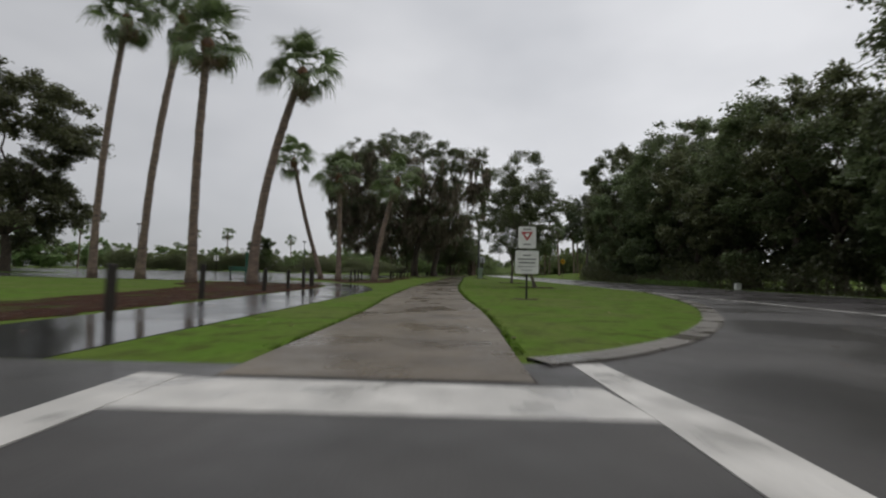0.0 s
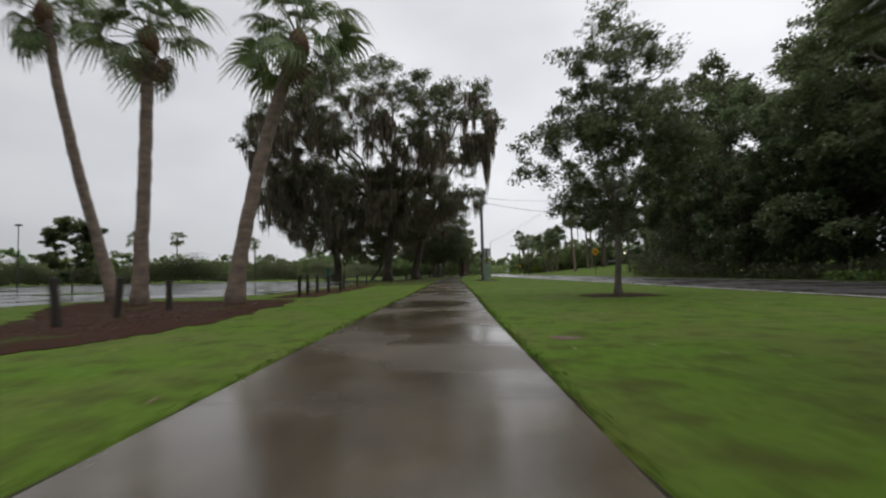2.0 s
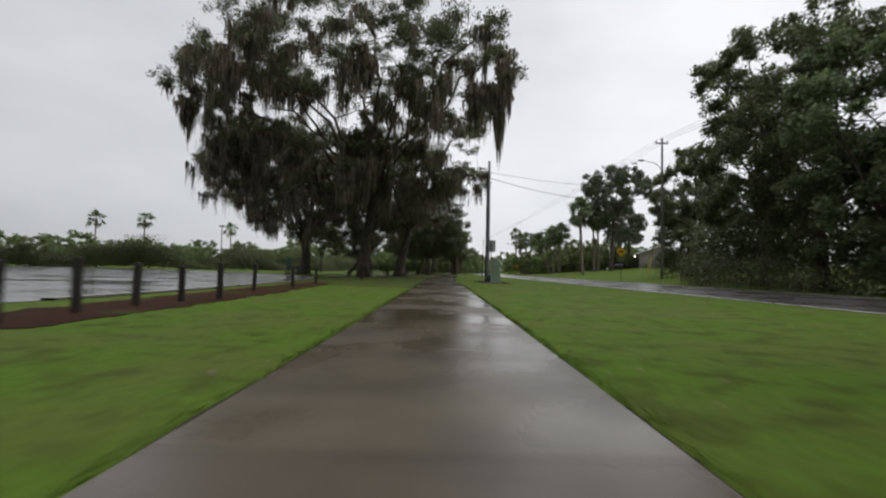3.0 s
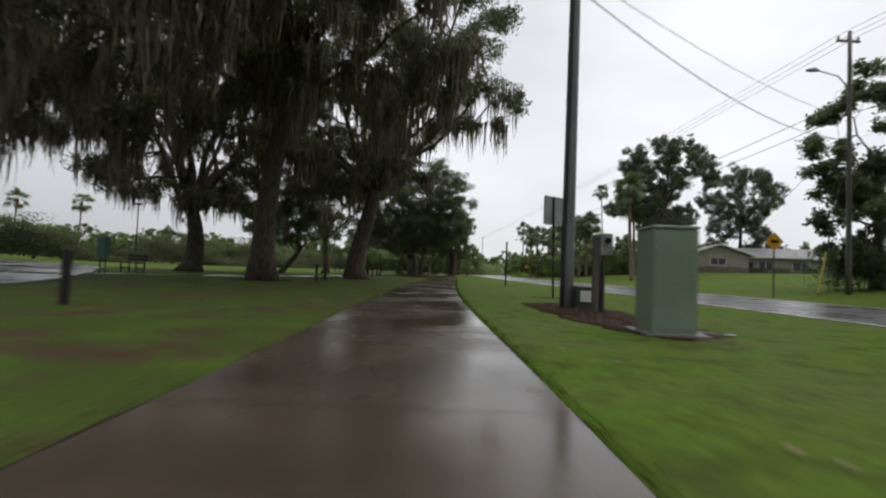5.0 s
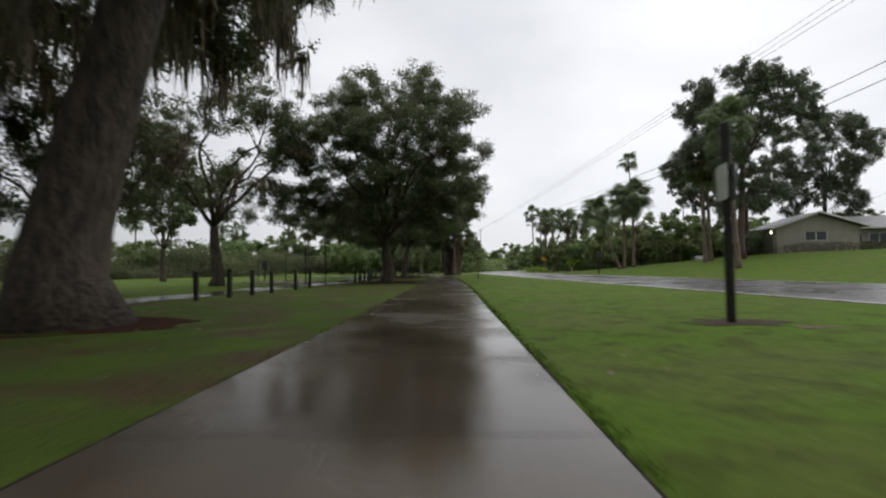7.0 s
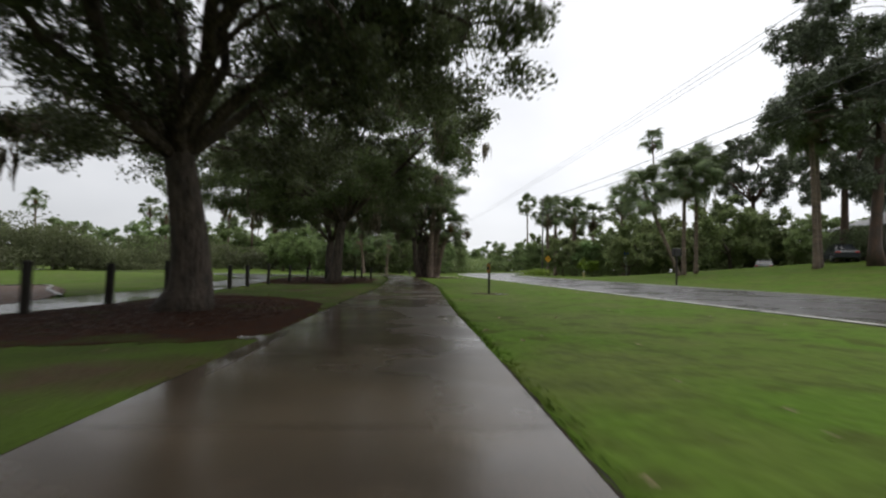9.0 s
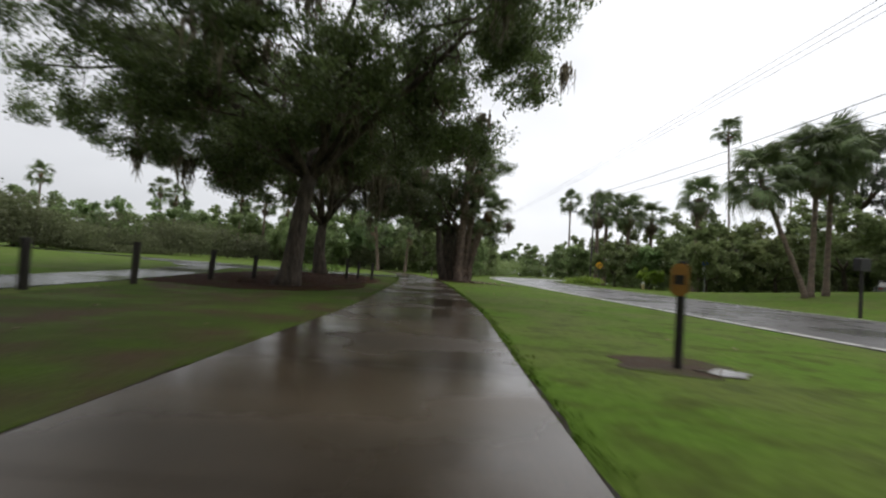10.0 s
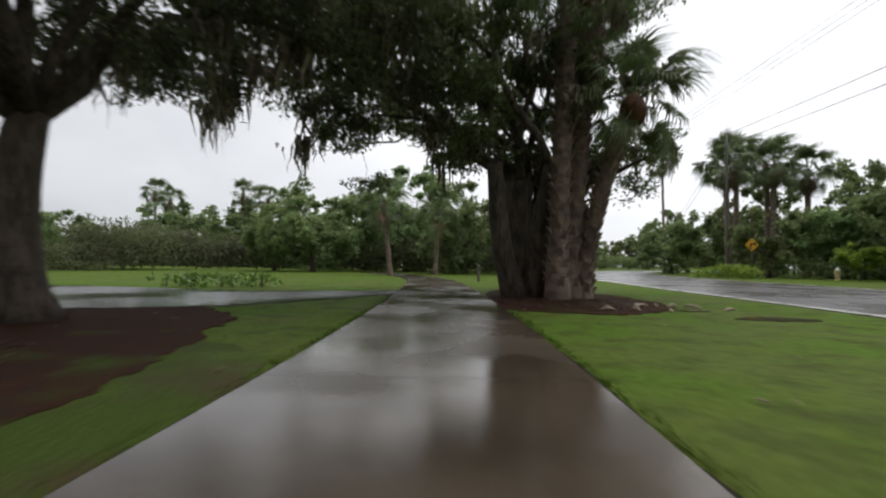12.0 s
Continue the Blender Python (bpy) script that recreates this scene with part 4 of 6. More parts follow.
foliage_tree("broadleaf_tree", (22.0, 69.0), WOOD, [(0, 0, 13.8, 4.4, 4.4, 4.6), (0, 0, 7.5, 4.4, 4.4, 5.0)], 0.36, 4.5, 130, 330, (0.26, 0.15), "wood_leaf", "bark", seed=59, limbs=10, group="roadside wood", spread=0.74, subs=9, tight=0.24, shell=0.45, flatten=0.7)
wood_tree((30.5, 60.0), 20.5, 5.0, 55, sparse=True, clumps=60, per=260, size=(0.3, 0.17), label="tall open-crowned tree rising above the wood")
k = 0
for yy in np.arange(53, -8, -5.4):
    for xx, j in ((19.8, k % 3), (25.5, 1 + k % 3)):
        q = PROTO[j]
        jit = np.random.default_rng(100 + k + int(xx))
        m = pose(xx + jit.uniform(-1, 1.3), yy + jit.uniform(-1.5, 1.5), 0, 0, 0, jit.uniform(0, 360))
        c = copy_thing(q, m)
        c.scale = (1, 1, jit.uniform(0.72, 1.0))
    k += 1


def hedge(name, line, h, w, label, seed, leaf="wood_leaf", per=260, size=(0.12, 0.07), category="hedge", step=0.5, rough=0.2):
    """A rough clipped or wild row of bushes along a line, with short stems."""
    rng = np.random.default_rng(seed)
    pts = smooth_line(line, step)
    c0 = pts[len(pts) // 2]
    root = thing(name, (c0.x, c0.y, height(c0.x, c0.y)), label, category)
    stems, cen = Soup(), []
    for p in pts:
        b = Vector((p.x - c0.x, p.y - c0.y, height(p.x, p.y) - height(c0.x, c0.y)))
        for _ in range(2):
            q = b + Vector((rng.uniform(-w, w) * 0.4, rng.uniform(-0.25, 0.25), 0))
            stems.tube([q - Vector((0, 0, 0.1)), q + Vector((rng.uniform(-0.1, 0.1), rng.uniform(-0.1, 0.1), h * 0.6))], [0.025, 0.012], 5)
        n = per // 2
        hh = h * (0.8 + rough * noise.noise(Vector((p.x * 0.5, p.y * 0.5, seed))) + rough * noise.noise(Vector((p.x * 0.13, p.y * 0.13, seed))))
        cen.append(np.array(b) + np.stack([rng.normal(0, w * 0.32, n), rng.normal(0, 0.7 * step, n), rng.uniform(0.06, 1.0, n) ** 0.8 * hh], 1))
    tagged(part("stem_thicket", stems, M["bark"], root), kind="stuff")
    part("foliage", quads_mesh("foliage", leaf_quads(rng, np.concatenate(cen), size[0], size[1]), M[leaf]), None, root)
    return root


hedge("hedge", [(18.6, 73.0), (18.2, 66), (18.4, 55), (18.0, 40), (18.2, 22)], 1.5, 1.5, "low dark bushes along the edge of the wood", 61, per=300, size=(0.18, 0.1), rough=0.95)
hedge("hedgerow", [(23.0, 78), (22.6, 66), (22.8, 50), (22.6, 30), (22.8, 8), (23, -6)], 6.5, 2.6, "dark dense undergrowth inside the roadside wood", 63, per=900, size=(0.34, 0.2), step=1.0, rough=0.35)
hedge("hedge", [(17.4, 47), (17.2, 41), (17.3, 35)], 0.55, 0.8, "low bright green bushes along the wood", 62, leaf="shrub_leaf", per=130, size=(0.16, 0.08))

# ---- house on the rise ----
def house(at, label):
    """Single-storey house: a gable block and a long low wing."""
    root = thing("house", at, label, "house", rz=-14)
    wall = Soup()
    wall.box((0, 4, 1.45), (8.4, 8, 3.1))
    g = len(wall.v)
    wall.v += [Vector((-4.2, 0, 3.0)), Vector((4.2, 0, 3.0)), Vector((0, 0, 4.5)), Vector((-4.2, 0.25, 3.0)), Vector((4.2, 0.25, 3.0)), Vector((0, 0.25, 4.5))]
    wall.f += [(g, g + 1, g + 2), (g + 5, g + 4, g + 3), (g, g + 2, g + 5, g + 3), (g + 1, g + 4, g + 5, g + 2)]
    part("wall", wall, M["stucco"], root)
    part("wall", Soup().box((12.2, 6.0, 1.45), (16, 7, 3.1)), M["stucco"], root)
    r = Soup()
    for sx in (-1, 1):
        b = len(r.v)
        r.v += [Vector((0, -0.7, 4.75)), Vector((0, 8.6, 4.75)), Vector((sx * 4.9, 8.6, 3.0)), Vector((sx * 4.9, -0.7, 3.0)),
                Vector((0, -0.7, 4.6)), Vector((0, 8.6, 4.6)), Vector((sx * 4.9, 8.6, 2.85)), Vector((sx * 4.9, -0.7, 2.85))]
        r.f += [(b, b + 1, b + 2, b + 3), (b + 7, b + 6, b + 5, b + 4), (b, b + 3, b + 7, b + 4), (b + 1, b + 5, b + 6, b + 2), (b + 2, b + 6, b + 7, b + 3)]
    roof = part("roof", r, M["shingle"], root)
    t = Soup()
    for sx in (-1, 1):
        b = len(t.v)
        t.v += [Vector((0, -0.76, 4.80)), Vector((sx * 4.95, -0.76, 3.04)), Vector((sx * 4.95, -0.76, 2.82)), Vector((0, -0.76, 4.58)),
                Vector((0, -0.71, 4.80)), Vector((sx * 4.95, -0.71, 3.04)), Vector((sx * 4.95, -0.71, 2.82)), Vector((0, -0.71, 4.58))]
        t.f += [(b, b + 1, b + 2, b + 3), (b + 4, b + 7, b + 6, b + 5), (b, b + 4, b + 5, b + 1), (b + 3, b + 2, b + 6, b + 7)]
    part("barge_board", t, M["trim"], roof)
    w = Soup()
    w.v += [Vector(p) for p in ((4.0, 1.6, 2.95), (21, 1.6, 2.95), (21, 6, 4.6), (2.5, 6, 4.6), (21, 10.4, 2.95), (4.0, 10.4, 2.95),
                                (4.0, 1.6, 2.8), (21, 1.6, 2.8), (21, 6, 4.45), (2.5, 6, 4.45), (21, 10.4, 2.8), (4.0, 10.4, 2.8))]
    w.f += [(0, 1, 2, 3), (3, 2, 4, 5), (6, 9, 8, 7), (9, 11, 10, 8), (0, 6, 7, 1), (5, 4, 10, 11), (1, 7, 8, 2), (2, 8, 10, 4), (0, 3, 9, 6), (3, 5, 11, 9)]
    part("roof", w, M["shingle"], root)
    part("eave_board", Soup().box((12.5, 1.55, 2.9), (17, 0.08, 0.22)), M["trim"], root)
    for x, y, ww, hh, z in ((-0.2, -0.02, 2.2, 0.95, 1.95), (7.5, 2.46, 2.0, 1.2, 1.6), (12.5, 2.46, 2.4, 1.2, 1.6), (17, 2.46, 2.0, 1.2, 1.6)):
        win = part("window", Soup().box((x, y, z), (ww, 0.06, hh)), M["glass"], root)
        for dx in (-ww / 2, 0, ww / 2):
            part("frame", Soup().box((x + dx, y - 0.03, z), (0.08, 0.07, hh + 0.08)), M["trim"], win)
        part("sill", Soup().box((x, y - 0.06, z - hh / 2 - 0.05), (ww + 0.2, 0.14, 0.08)), M["trim"], win)
    d = part("door", Soup().box((5.2, 2.46, 1.05), (1.0, 0.06, 2.1)), M["black"], root, "dark front door")
    part("handle", Soup().box((5.55, 2.41, 1.05), (0.05, 0.06, 0.14)), M["steel"], d)
    return root


H_AT = (46.2, 135.6, 2.05)
house(H_AT, "low pale single-storey house with grey shingle roof")
hedge("hedge", [(42.2, 135.2), (45.8, 134.2), (49.6, 133.4)], 1.3, 1.2, "clipped dark hedge below the house window", 71, per=240, size=(0.16, 0.1))
for bx in (52, 55, 59):
    hedge("bush", [(bx - 0.8, 134.9 - 0.25 * (bx - 52)), (bx + 0.8, 134.5 - 0.25 * (bx - 52))], 1.6, 1.6, "rounded dark green bush against the house", 72 + int(bx), per=700, size=(0.16, 0.1), category="bush")


def wall_lamp(at):
    root = thing("yard_lamp", at, "lit white yard lamp on a short post", "lamp")
    part("post", Soup().tube([(0, 0, -0.1), (0, 0, 2.3)], [0.05, 0.045], 8), M["dark_steel"], root)
    s = Soup().tube([(0, 0, 2.3), (0, 0, 2.36), (0, 0, 2.5), (0, 0, 2.62), (0, 0, 2.68)], [0.04, 0.09, 0.12, 0.09, 0.03], 10)
    part("globe", s, M["lamp"], root, "glowing globe", smooth=True)


wall_lamp((40.7, 135.6, height(40.7, 135.6)))
# Bushes added to cover the side wall and stand in for deep shade
hedge("bush", [(40.6, 138.2), (42.2, 141.5), (43.6, 145.0)], 3.4, 1.6, "tall dark bushes added over the shaded house side", 73, per=900, size=(0.2, 0.11), category="bush")


def car(at, rz, paint, label):
    """A parked saloon: rounded body, glasshouse, wheels with rims, lights."""
    root = thing("car", at, label, "car", rz=rz)
    b = Soup()
    prof = [(-2.2, 0.35, 0.78), (-2.05, 0.3, 0.92), (-1.2, 0.28, 0.98), (0.9, 0.28, 0.96), (1.9, 0.3, 0.86), (2.2, 0.36, 0.66)]
    for x, z0, z1 in prof:
        b.v += [Vector((x, -0.86, z0)), Vector((x, -0.88, (z0 + z1) / 2)), Vector((x, -0.78, z1)), Vector((x, 0.78, z1)), Vector((x, 0.88, (z0 + z1) / 2)), Vector((x, 0.86, z0))]
    for i in range(len(prof) - 1):
        for j in range(6):
            b.f.append((6 * i + j, 6 * i + (j + 1) % 6, 6 * i + 6 + (j + 1) % 6, 6 * i + 6 + j))
    b.f += [(5, 4, 3, 2, 1, 0), tuple(6 * (len(prof) - 1) + j for j in range(6))]
    part("body", b, paint, root, smooth=False)
    g = Soup()
    for x, y, z in ((-1.7, 0.74, 0.95), (-1.0, 0.6, 1.42), (0.3, 0.6, 1.44), (1.15, 0.72, 0.95)):
        g.v += [Vector((x, -y, z)), Vector((x, y, z))]
    g.f += [(0, 1, 3, 2), (4, 5, 7, 6), (0, 2, 4, 6), (1, 7, 5, 3), (0, 6, 7, 1)]
    gl = part("windows", g, M["glass"], root, "dark glass")
    part("roof", Soup().box((-0.35, 0, 1.45), (1.5, 1.22, 0.06), bevel=0.02), paint, root)
    for x in (-1.35, 1.35):
        for y in (-0.8, 0.8):
            wq = part("wheel", Soup().tube([(x, y - 0.1, 0.32), (x, y + 0.1, 0.32)], [0.32, 0.32], 18), M["rubber"], root)
            part("rim", Soup().tube([(x, y - 0.11, 0.32), (x, y + 0.11, 0.32)], [0.19, 0.19], 14), M["steel"], wq)
    for y in (-0.62, 0.62):
        part("headlight", Soup().box((2.14, y, 0.68), (0.1, 0.32, 0.12), bevel=0.02), M["white"], root)
        part("tail_light", Soup().box((-2.16, y, 0.78), (0.1, 0.3, 0.12), bevel=0.02), M["red"], root)


car((39.2, 139.4, height(39.2, 139.4)), 60, M["car_dark"], "dark car parked in the shade beside the house")
car((41.0, 150.2, height(41.0, 150.2)), 50, M["car_white"], "silver car parked at the edge of the trees")

# pines, palms and woods beyond the road
def pine(at, h, seed, crown, label="tall pine with bare trunk and rounded dark crown", r=0.36, limbs=14, clumps=60):
    return foliage_tree("pine_tree", at, label, crown, r, h * 0.52, int(clumps * 1.25), 440, (0.34, 0.12), "pine_leaf", "pine_bark", seed=seed, limbs=limbs, low=h * 0.3, flatten=0.85,
                        group="pines by the house", category="pine tree", spread=0.86, lean=(0.4, 0), subs=8, tight=0.2, shell=0.5)


pine((34.4, 131.6), 19.8, 81, [(1.4, 0, 16.4, 7.2, 6.0, 4.2), (-2.5, 0, 11.0, 3.8, 3.6, 2.4), (5.6, 0, 15.2, 3.4, 3.2, 2.8), (-6.6, 0.5, 9.2, 1.5, 1.5, 1.3), (1.5, 1.0, 7.4, 3.4, 3.2, 2.0)], r=0.38, clumps=130)
pine((56.5, 147.0), 18.5, 82, [(0, 0, 15.2, 6.8, 6.4, 5.2), (0, 0, 8.2, 5.2, 5.0, 3.2)], clumps=125)
pine((41.5, 141.5), 14.0, 83, [(0, 0, 10.2, 3.6, 3.6, 3.6), (0, 0, 6.4, 3.0, 3.0, 2.0)], clumps=46)
pine((47.0, 160.0), 19.0, 84, [(0, 0, 14.0, 5.2, 5.2, 4.4)], clumps=60)
SKIRT = "thick-headed cabbage palm with hanging brown skirt on lawn"
palm((24.2, 116.6), (-0.5, 0, 10.6), SKIRT, r=0.19, size=1.20, leaves=44, dead=20, seed=44, group="palms beyond the road", bow=-0.1)
palm((31.6, 133.4), (-0.3, 0, 11.2), SKIRT, r=0.18, size=1.52, leaves=42, dead=14, seed=45, group="palms beyond the road")
palm((32.8, 134.4), (-0.2, 0, 10.2), SKIRT, r=0.18, size=1.44, leaves=42, dead=14, seed=54, group="palms beyond the road")
palm((23.8, 137.6), (-2.4, 0.6, 6.6), "cabbage palm leaning on a bent trunk beyond the road", r=0.14, size=1.25, leaves=46, dead=12, seed=46, group="palms beyond the road", bow=-0.2)
palm((24.6, 138.2), (0.1, 0, 7.8), "cabbage palm with shaggy round head beyond the road", r=0.15, size=1.34, leaves=46, dead=12, seed=47, group="palms beyond the road")
palm((26.0, 138.8), (0.1, 0, 8.2), "cabbage palm with shaggy round head beyond the road", r=0.15, size=1.34, leaves=46, dead=12, seed=48, group="palms beyond the road")
palm((28.2, 156.4), (0.0, 0, 9.0), "palm with brown skirt of dead leaves", r=0.3, size=1.26, leaves=30, dead=16, seed=49, group="palms beyond the road")
palm((40.1, 170.1), (-0.9, 0, 20.2), "very tall thin fan palm with small head", r=0.11, size=1.12, leaves=34, dead=4, seed=50, group="tall thin palms")
palm((59.0, 187.0), (-0.9, 0, 21.2), "very tall thin fan palm with small head", r=0.11, size=1.12, leaves=34, dead=4, seed=51, group="tall thin palms")
palm((60.6, 187.5), (0.4, 0, 18.8), "very tall thin fan palm with small head", r=0.11, size=1.12, leaves=34, dead=4, seed=52, group="tall thin palms")
palm((24.8, 186.0), (-0.2, 0, 12.2), "slender fan palm over the far wood", r=0.14, size=1.18, leaves=26, dead=3, seed=53, group="palms beyond the road")
for i, (px, py, ph) in enumerate(((23.5, 170, 8.8), (25.2, 172, 9.6), (27.5, 171, 9.2), (29.0, 174, 9.8), (31, 172, 8.8))):
    palm((px, py), (0.2 * (i % 3 - 1), 0, ph), "fan palm with brown skirt in the far wood", r=0.22, size=1.33, leaves=28, dead=24, seed=60 + i, group="palms beyond the road")

FAR = [wood_tree((24.5, 166.5), 5.2, 3.0, 91, "hazy_far_leaf", 120, 50, "bright green bushy tree beyond the road bend", group="trees beyond the bend", size=(0.36, 0.21)),
       wood_tree((30.0, 178.0), 8.5, 4.2, 92, "hazy_far_leaf", 130, 60, "bright green bushy tree beyond the road bend", group="trees beyond the bend", size=(0.46, 0.26)),
       wood_tree((34.0, 168.0), 6.8, 3.8, 93, "hazy_far_leaf", 125, 58, "dark bushy tree beyond the road bend", group="trees beyond the bend", size=(0.42, 0.24))]
FARPOS = [(28.5, 166), (31, 163.5), (37, 163), (41, 165.5), (45, 162), (50, 164), (55, 161), (60, 164), (66, 160), (72, 165), (38, 172), (44, 174), (52, 171), (58, 174), (64, 172),
          (24, 182), (27, 190), (33, 186), (40, 184), (47, 186), (34, 196), (41, 199), (50, 196), (60, 190), (33, 152.5), (36.5, 149.5), (30.5, 156.5), (27.5, 153.5), (43.5, 155), (45.5, 147), (51, 151), (64, 148), (70, 146), (40, 158), (46, 155), (64, 157), (72, 152), (80, 150), (88, 154)]
for i, (fx, fy) in enumerate(FARPOS):
    jit = np.random.default_rng(300 + i)
    c = copy_thing(FAR[i % 3], pose(fx, fy, height(fx, fy), 0, 0, jit.uniform(0, 360)))
    sc = jit.uniform(0.8, 1.2)
    c.scale = (sc, sc, sc * jit.uniform(0.85, 1.1))
hedge("bush", [(18.6, 164.0), (19.8, 163.2), (20.9, 162.6)], 0.85, 1.3, "low bright bush at the road edge", 75, leaf="bright_leaf", per=520, size=(0.2, 0.1), rough=0.5, category="bush")
hedge("hedge", [(24.5, 165.0), (28.5, 163.0), (32.5, 158.5), (34.8, 152), (34.5, 148)], 1.6, 2.0, "wild low scrub along the road edge", 76, leaf="hazy_far_leaf", per=420, size=(0.22, 0.11), rough=1.0)
foliage_tree("bush", (24.9, 158.8), "light green spreading bush by the hydrant", [(0, 0, 1.45, 1.3, 1.1, 0.7)], 0.05, 0.6, 30, 150, (0.34, 0.1), "bright_leaf", "bark_young", seed=96, limbs=6, low=0.35, category="bush")

# far trees straight on and to the left
for i, (fx, fy, sc) in enumerate(((-3, 176, 1.2), (2, 180, 1.15), (6, 177, 0.9), (9.5, 182, 0.9), (-8, 182, 1.2), (-14, 186, 1.1), (-1, 188, 1.1), (5, 190, 1.1), (-20, 190, 0.9), (12, 200, 1.0), (-10, 170, 1.05), (-14, 172, 1.0),
                                  (2.5, 168, 0.9), (7.0, 166, 0.7))):
    jit = np.random.default_rng(400 + i)
    c = copy_thing(FAR[(i + 1) % 3], pose(fx, fy, 0, 0, 0, jit.uniform(0, 360)))
    c.scale = (sc, sc, sc * jit.uniform(0.85, 1.05))
palm((-2.0, 160.0), (-0.5, 0, 4.4), "small cabbage palm before the far trees", r=0.15, size=1.1, leaves=22, dead=2, seed=70, group="small far palms")
palm((0.6, 163.0), (0.2, 0, 4.2), "small cabbage palm before the far trees", r=0.15, size=1.1, leaves=22, dead=2, seed=71, group="small far palms")
i = 0
for a, b, n in (((-60, 225), (-14, 196), 12), ((-95, 190), (-60, 218), 9), ((-110, 150), (-95, 186), 8), ((-130, 96), (-112, 146), 9), ((-105, 118), (-32, 118), 0), ((-150, 40), (-130, 92), 9)):
    for kk in range(n):
        t = kk / max(n - 1, 1)
        jit = np.random.default_rng(500 + i)
        c = copy_thing(FAR[i % 3], pose(a[0] + (b[0] - a[0]) * t + jit.uniform(-3, 3), a[1] + (b[1] - a[1]) * t + jit.uniform(-3, 3), 0, 0, 0, jit.uniform(0, 360)))
        sc = jit.uniform(0.85, 1.45)
        c.scale = (sc * 1.25, sc * 1.25, sc)
        i += 1
for i, (px, py, ph) in enumerate(((-52, 214, 13), (-47, 210, 11), (-33, 206, 11.5), (-70, 206, 13), (-88, 186, 14), (-96, 176, 13), (-118, 128, 14), (-126, 118, 13), (-110, 140, 12), (-22, 200, 9), (-27, 202, 10))):
    palm((px, py), (0.3 * (i % 3 - 1), 0, ph), "fan palm in the far tree line", r=0.2, size=1.52, leaves=22, dead=4, seed=80 + i, group="palms in the far tree line")
for i, (fx, fy, sc) in enumerate(((6, 246, 1.1), (12, 250, 1.2), (18, 246, 1.1), (24, 252, 1.2), (30, 248, 1.1), (36, 254, 1.2), (42, 250, 1.2), (48, 256, 1.1), (0, 240, 1.1), (-6, 236, 1.1), (54, 246, 1.2), (62, 250, 1.2), (70, 248, 1.1), (14, 212, 0.8), (9, 222, 0.9))):
    jit = np.random.default_rng(450 + i)
    c = copy_thing(FAR[i % 3], pose(fx, fy, 0, 0, 0, jit.uniform(0, 360)))
    c.scale = (sc * 1.3, sc * 1.3, sc)
FARROW = "rough far row of hedgerow scrub and low trees"
hedge("hedgerow", [(-12, 194), (-60, 222), (-95, 188), (-112, 148)], 4.5, 4.0, FARROW, 171, leaf="hazy_far_leaf", per=420, size=(0.6, 0.32), step=1.4, rough=0.45)
hedge("hedgerow", [(-112, 148), (-130, 95), (-150, 40), (-160, -20)], 4.5, 4.0, FARROW, 172, leaf="hazy_far_leaf", per=420, size=(0.6, 0.32), step=1.6, rough=0.45)
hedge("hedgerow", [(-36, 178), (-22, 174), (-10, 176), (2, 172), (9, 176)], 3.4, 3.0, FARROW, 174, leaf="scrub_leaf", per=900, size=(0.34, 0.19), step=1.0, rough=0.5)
hedge("hedgerow", [(-14, 186), (0, 184), (12, 196), (26, 238), (60, 246)], 3.6, 4.0, FARROW, 173, leaf="hazy_far_leaf", per=420, size=(0.5, 0.28), step=1.2, rough=0.45)
foliage_tree("broadleaf_tree", (-42, 44.5), "large dark broadleaf tree beyond the car park", [(0, 0, 12.5, 7.2, 7.2, 6.5), (0, 0, 6, 6.8, 6.8, 3.4)], 0.45, 3.5, 170, 420, (0.32, 0.17), "wood_leaf", "bark", seed=94, limbs=9, low=2.0)
foliage_tree("broadleaf_tree", (-19.8, 121.0), "dark rounded tree standing beyond the side walk", [(0, 0, 6.6, 3.2, 3.2, 2.9)], 0.2, 2.6, 60, 380, (0.22, 0.12), "wood_leaf", "bark", seed=97, limbs=8, low=3.2)
foliage_tree("young_tree", (-20.5, 50.8), "small leafy young tree at the car park edge", [(0, 0, 2.5, 1.3, 1.3, 1.7)], 0.06, 0.9, 40, 330, (0.17, 0.09), "oak_leaf_light", "bark_young", seed=95, limbs=5, low=0.5)
hedge("bush", [(23.4, 87.2), (24.8, 86.8), (26.4, 86.0)], 3.1, 2.0, "rounded dark shrub at the edge of the wood", 74, leaf="wood_leaf", per=900, size=(0.2, 0.11), category="bush")
hedge("hedge", [(-84, 118), (-62, 121), (-48, 124), (-37, 134), (-31, 150), (-25, 172)], 4.3, 5.5, "tall rough scrub beyond the side walk", 78, leaf="scrub_leaf", per=2200, size=(0.27, 0.15), step=0.9, rough=1.0)
for i, (fx, fy) in enumerate(((-80, 121), (-70, 123), (-60, 124), (-52, 126), (-45, 130), (-40, 138), (-36, 146), (-33, 155), (-31, 164), (-29, 174))):
    jit = np.random.default_rng(620 + i)
    c = copy_thing(FAR[i % 3], pose(fx, fy, 0, 0, 0, jit.uniform(0, 360)))
    sc = jit.uniform(0.6, 0.95)
    c.scale = (sc, sc, sc * (0.8 if i % 3 == 1 else 1.05))
hedge("bush", [(-5.6, 143.8), (-3.2, 144.0)], 0.5, 0.9, "low bright green plants beside the puddled walk", 79, leaf="shrub_leaf", per=150, size=(0.2, 0.09), category="bush")

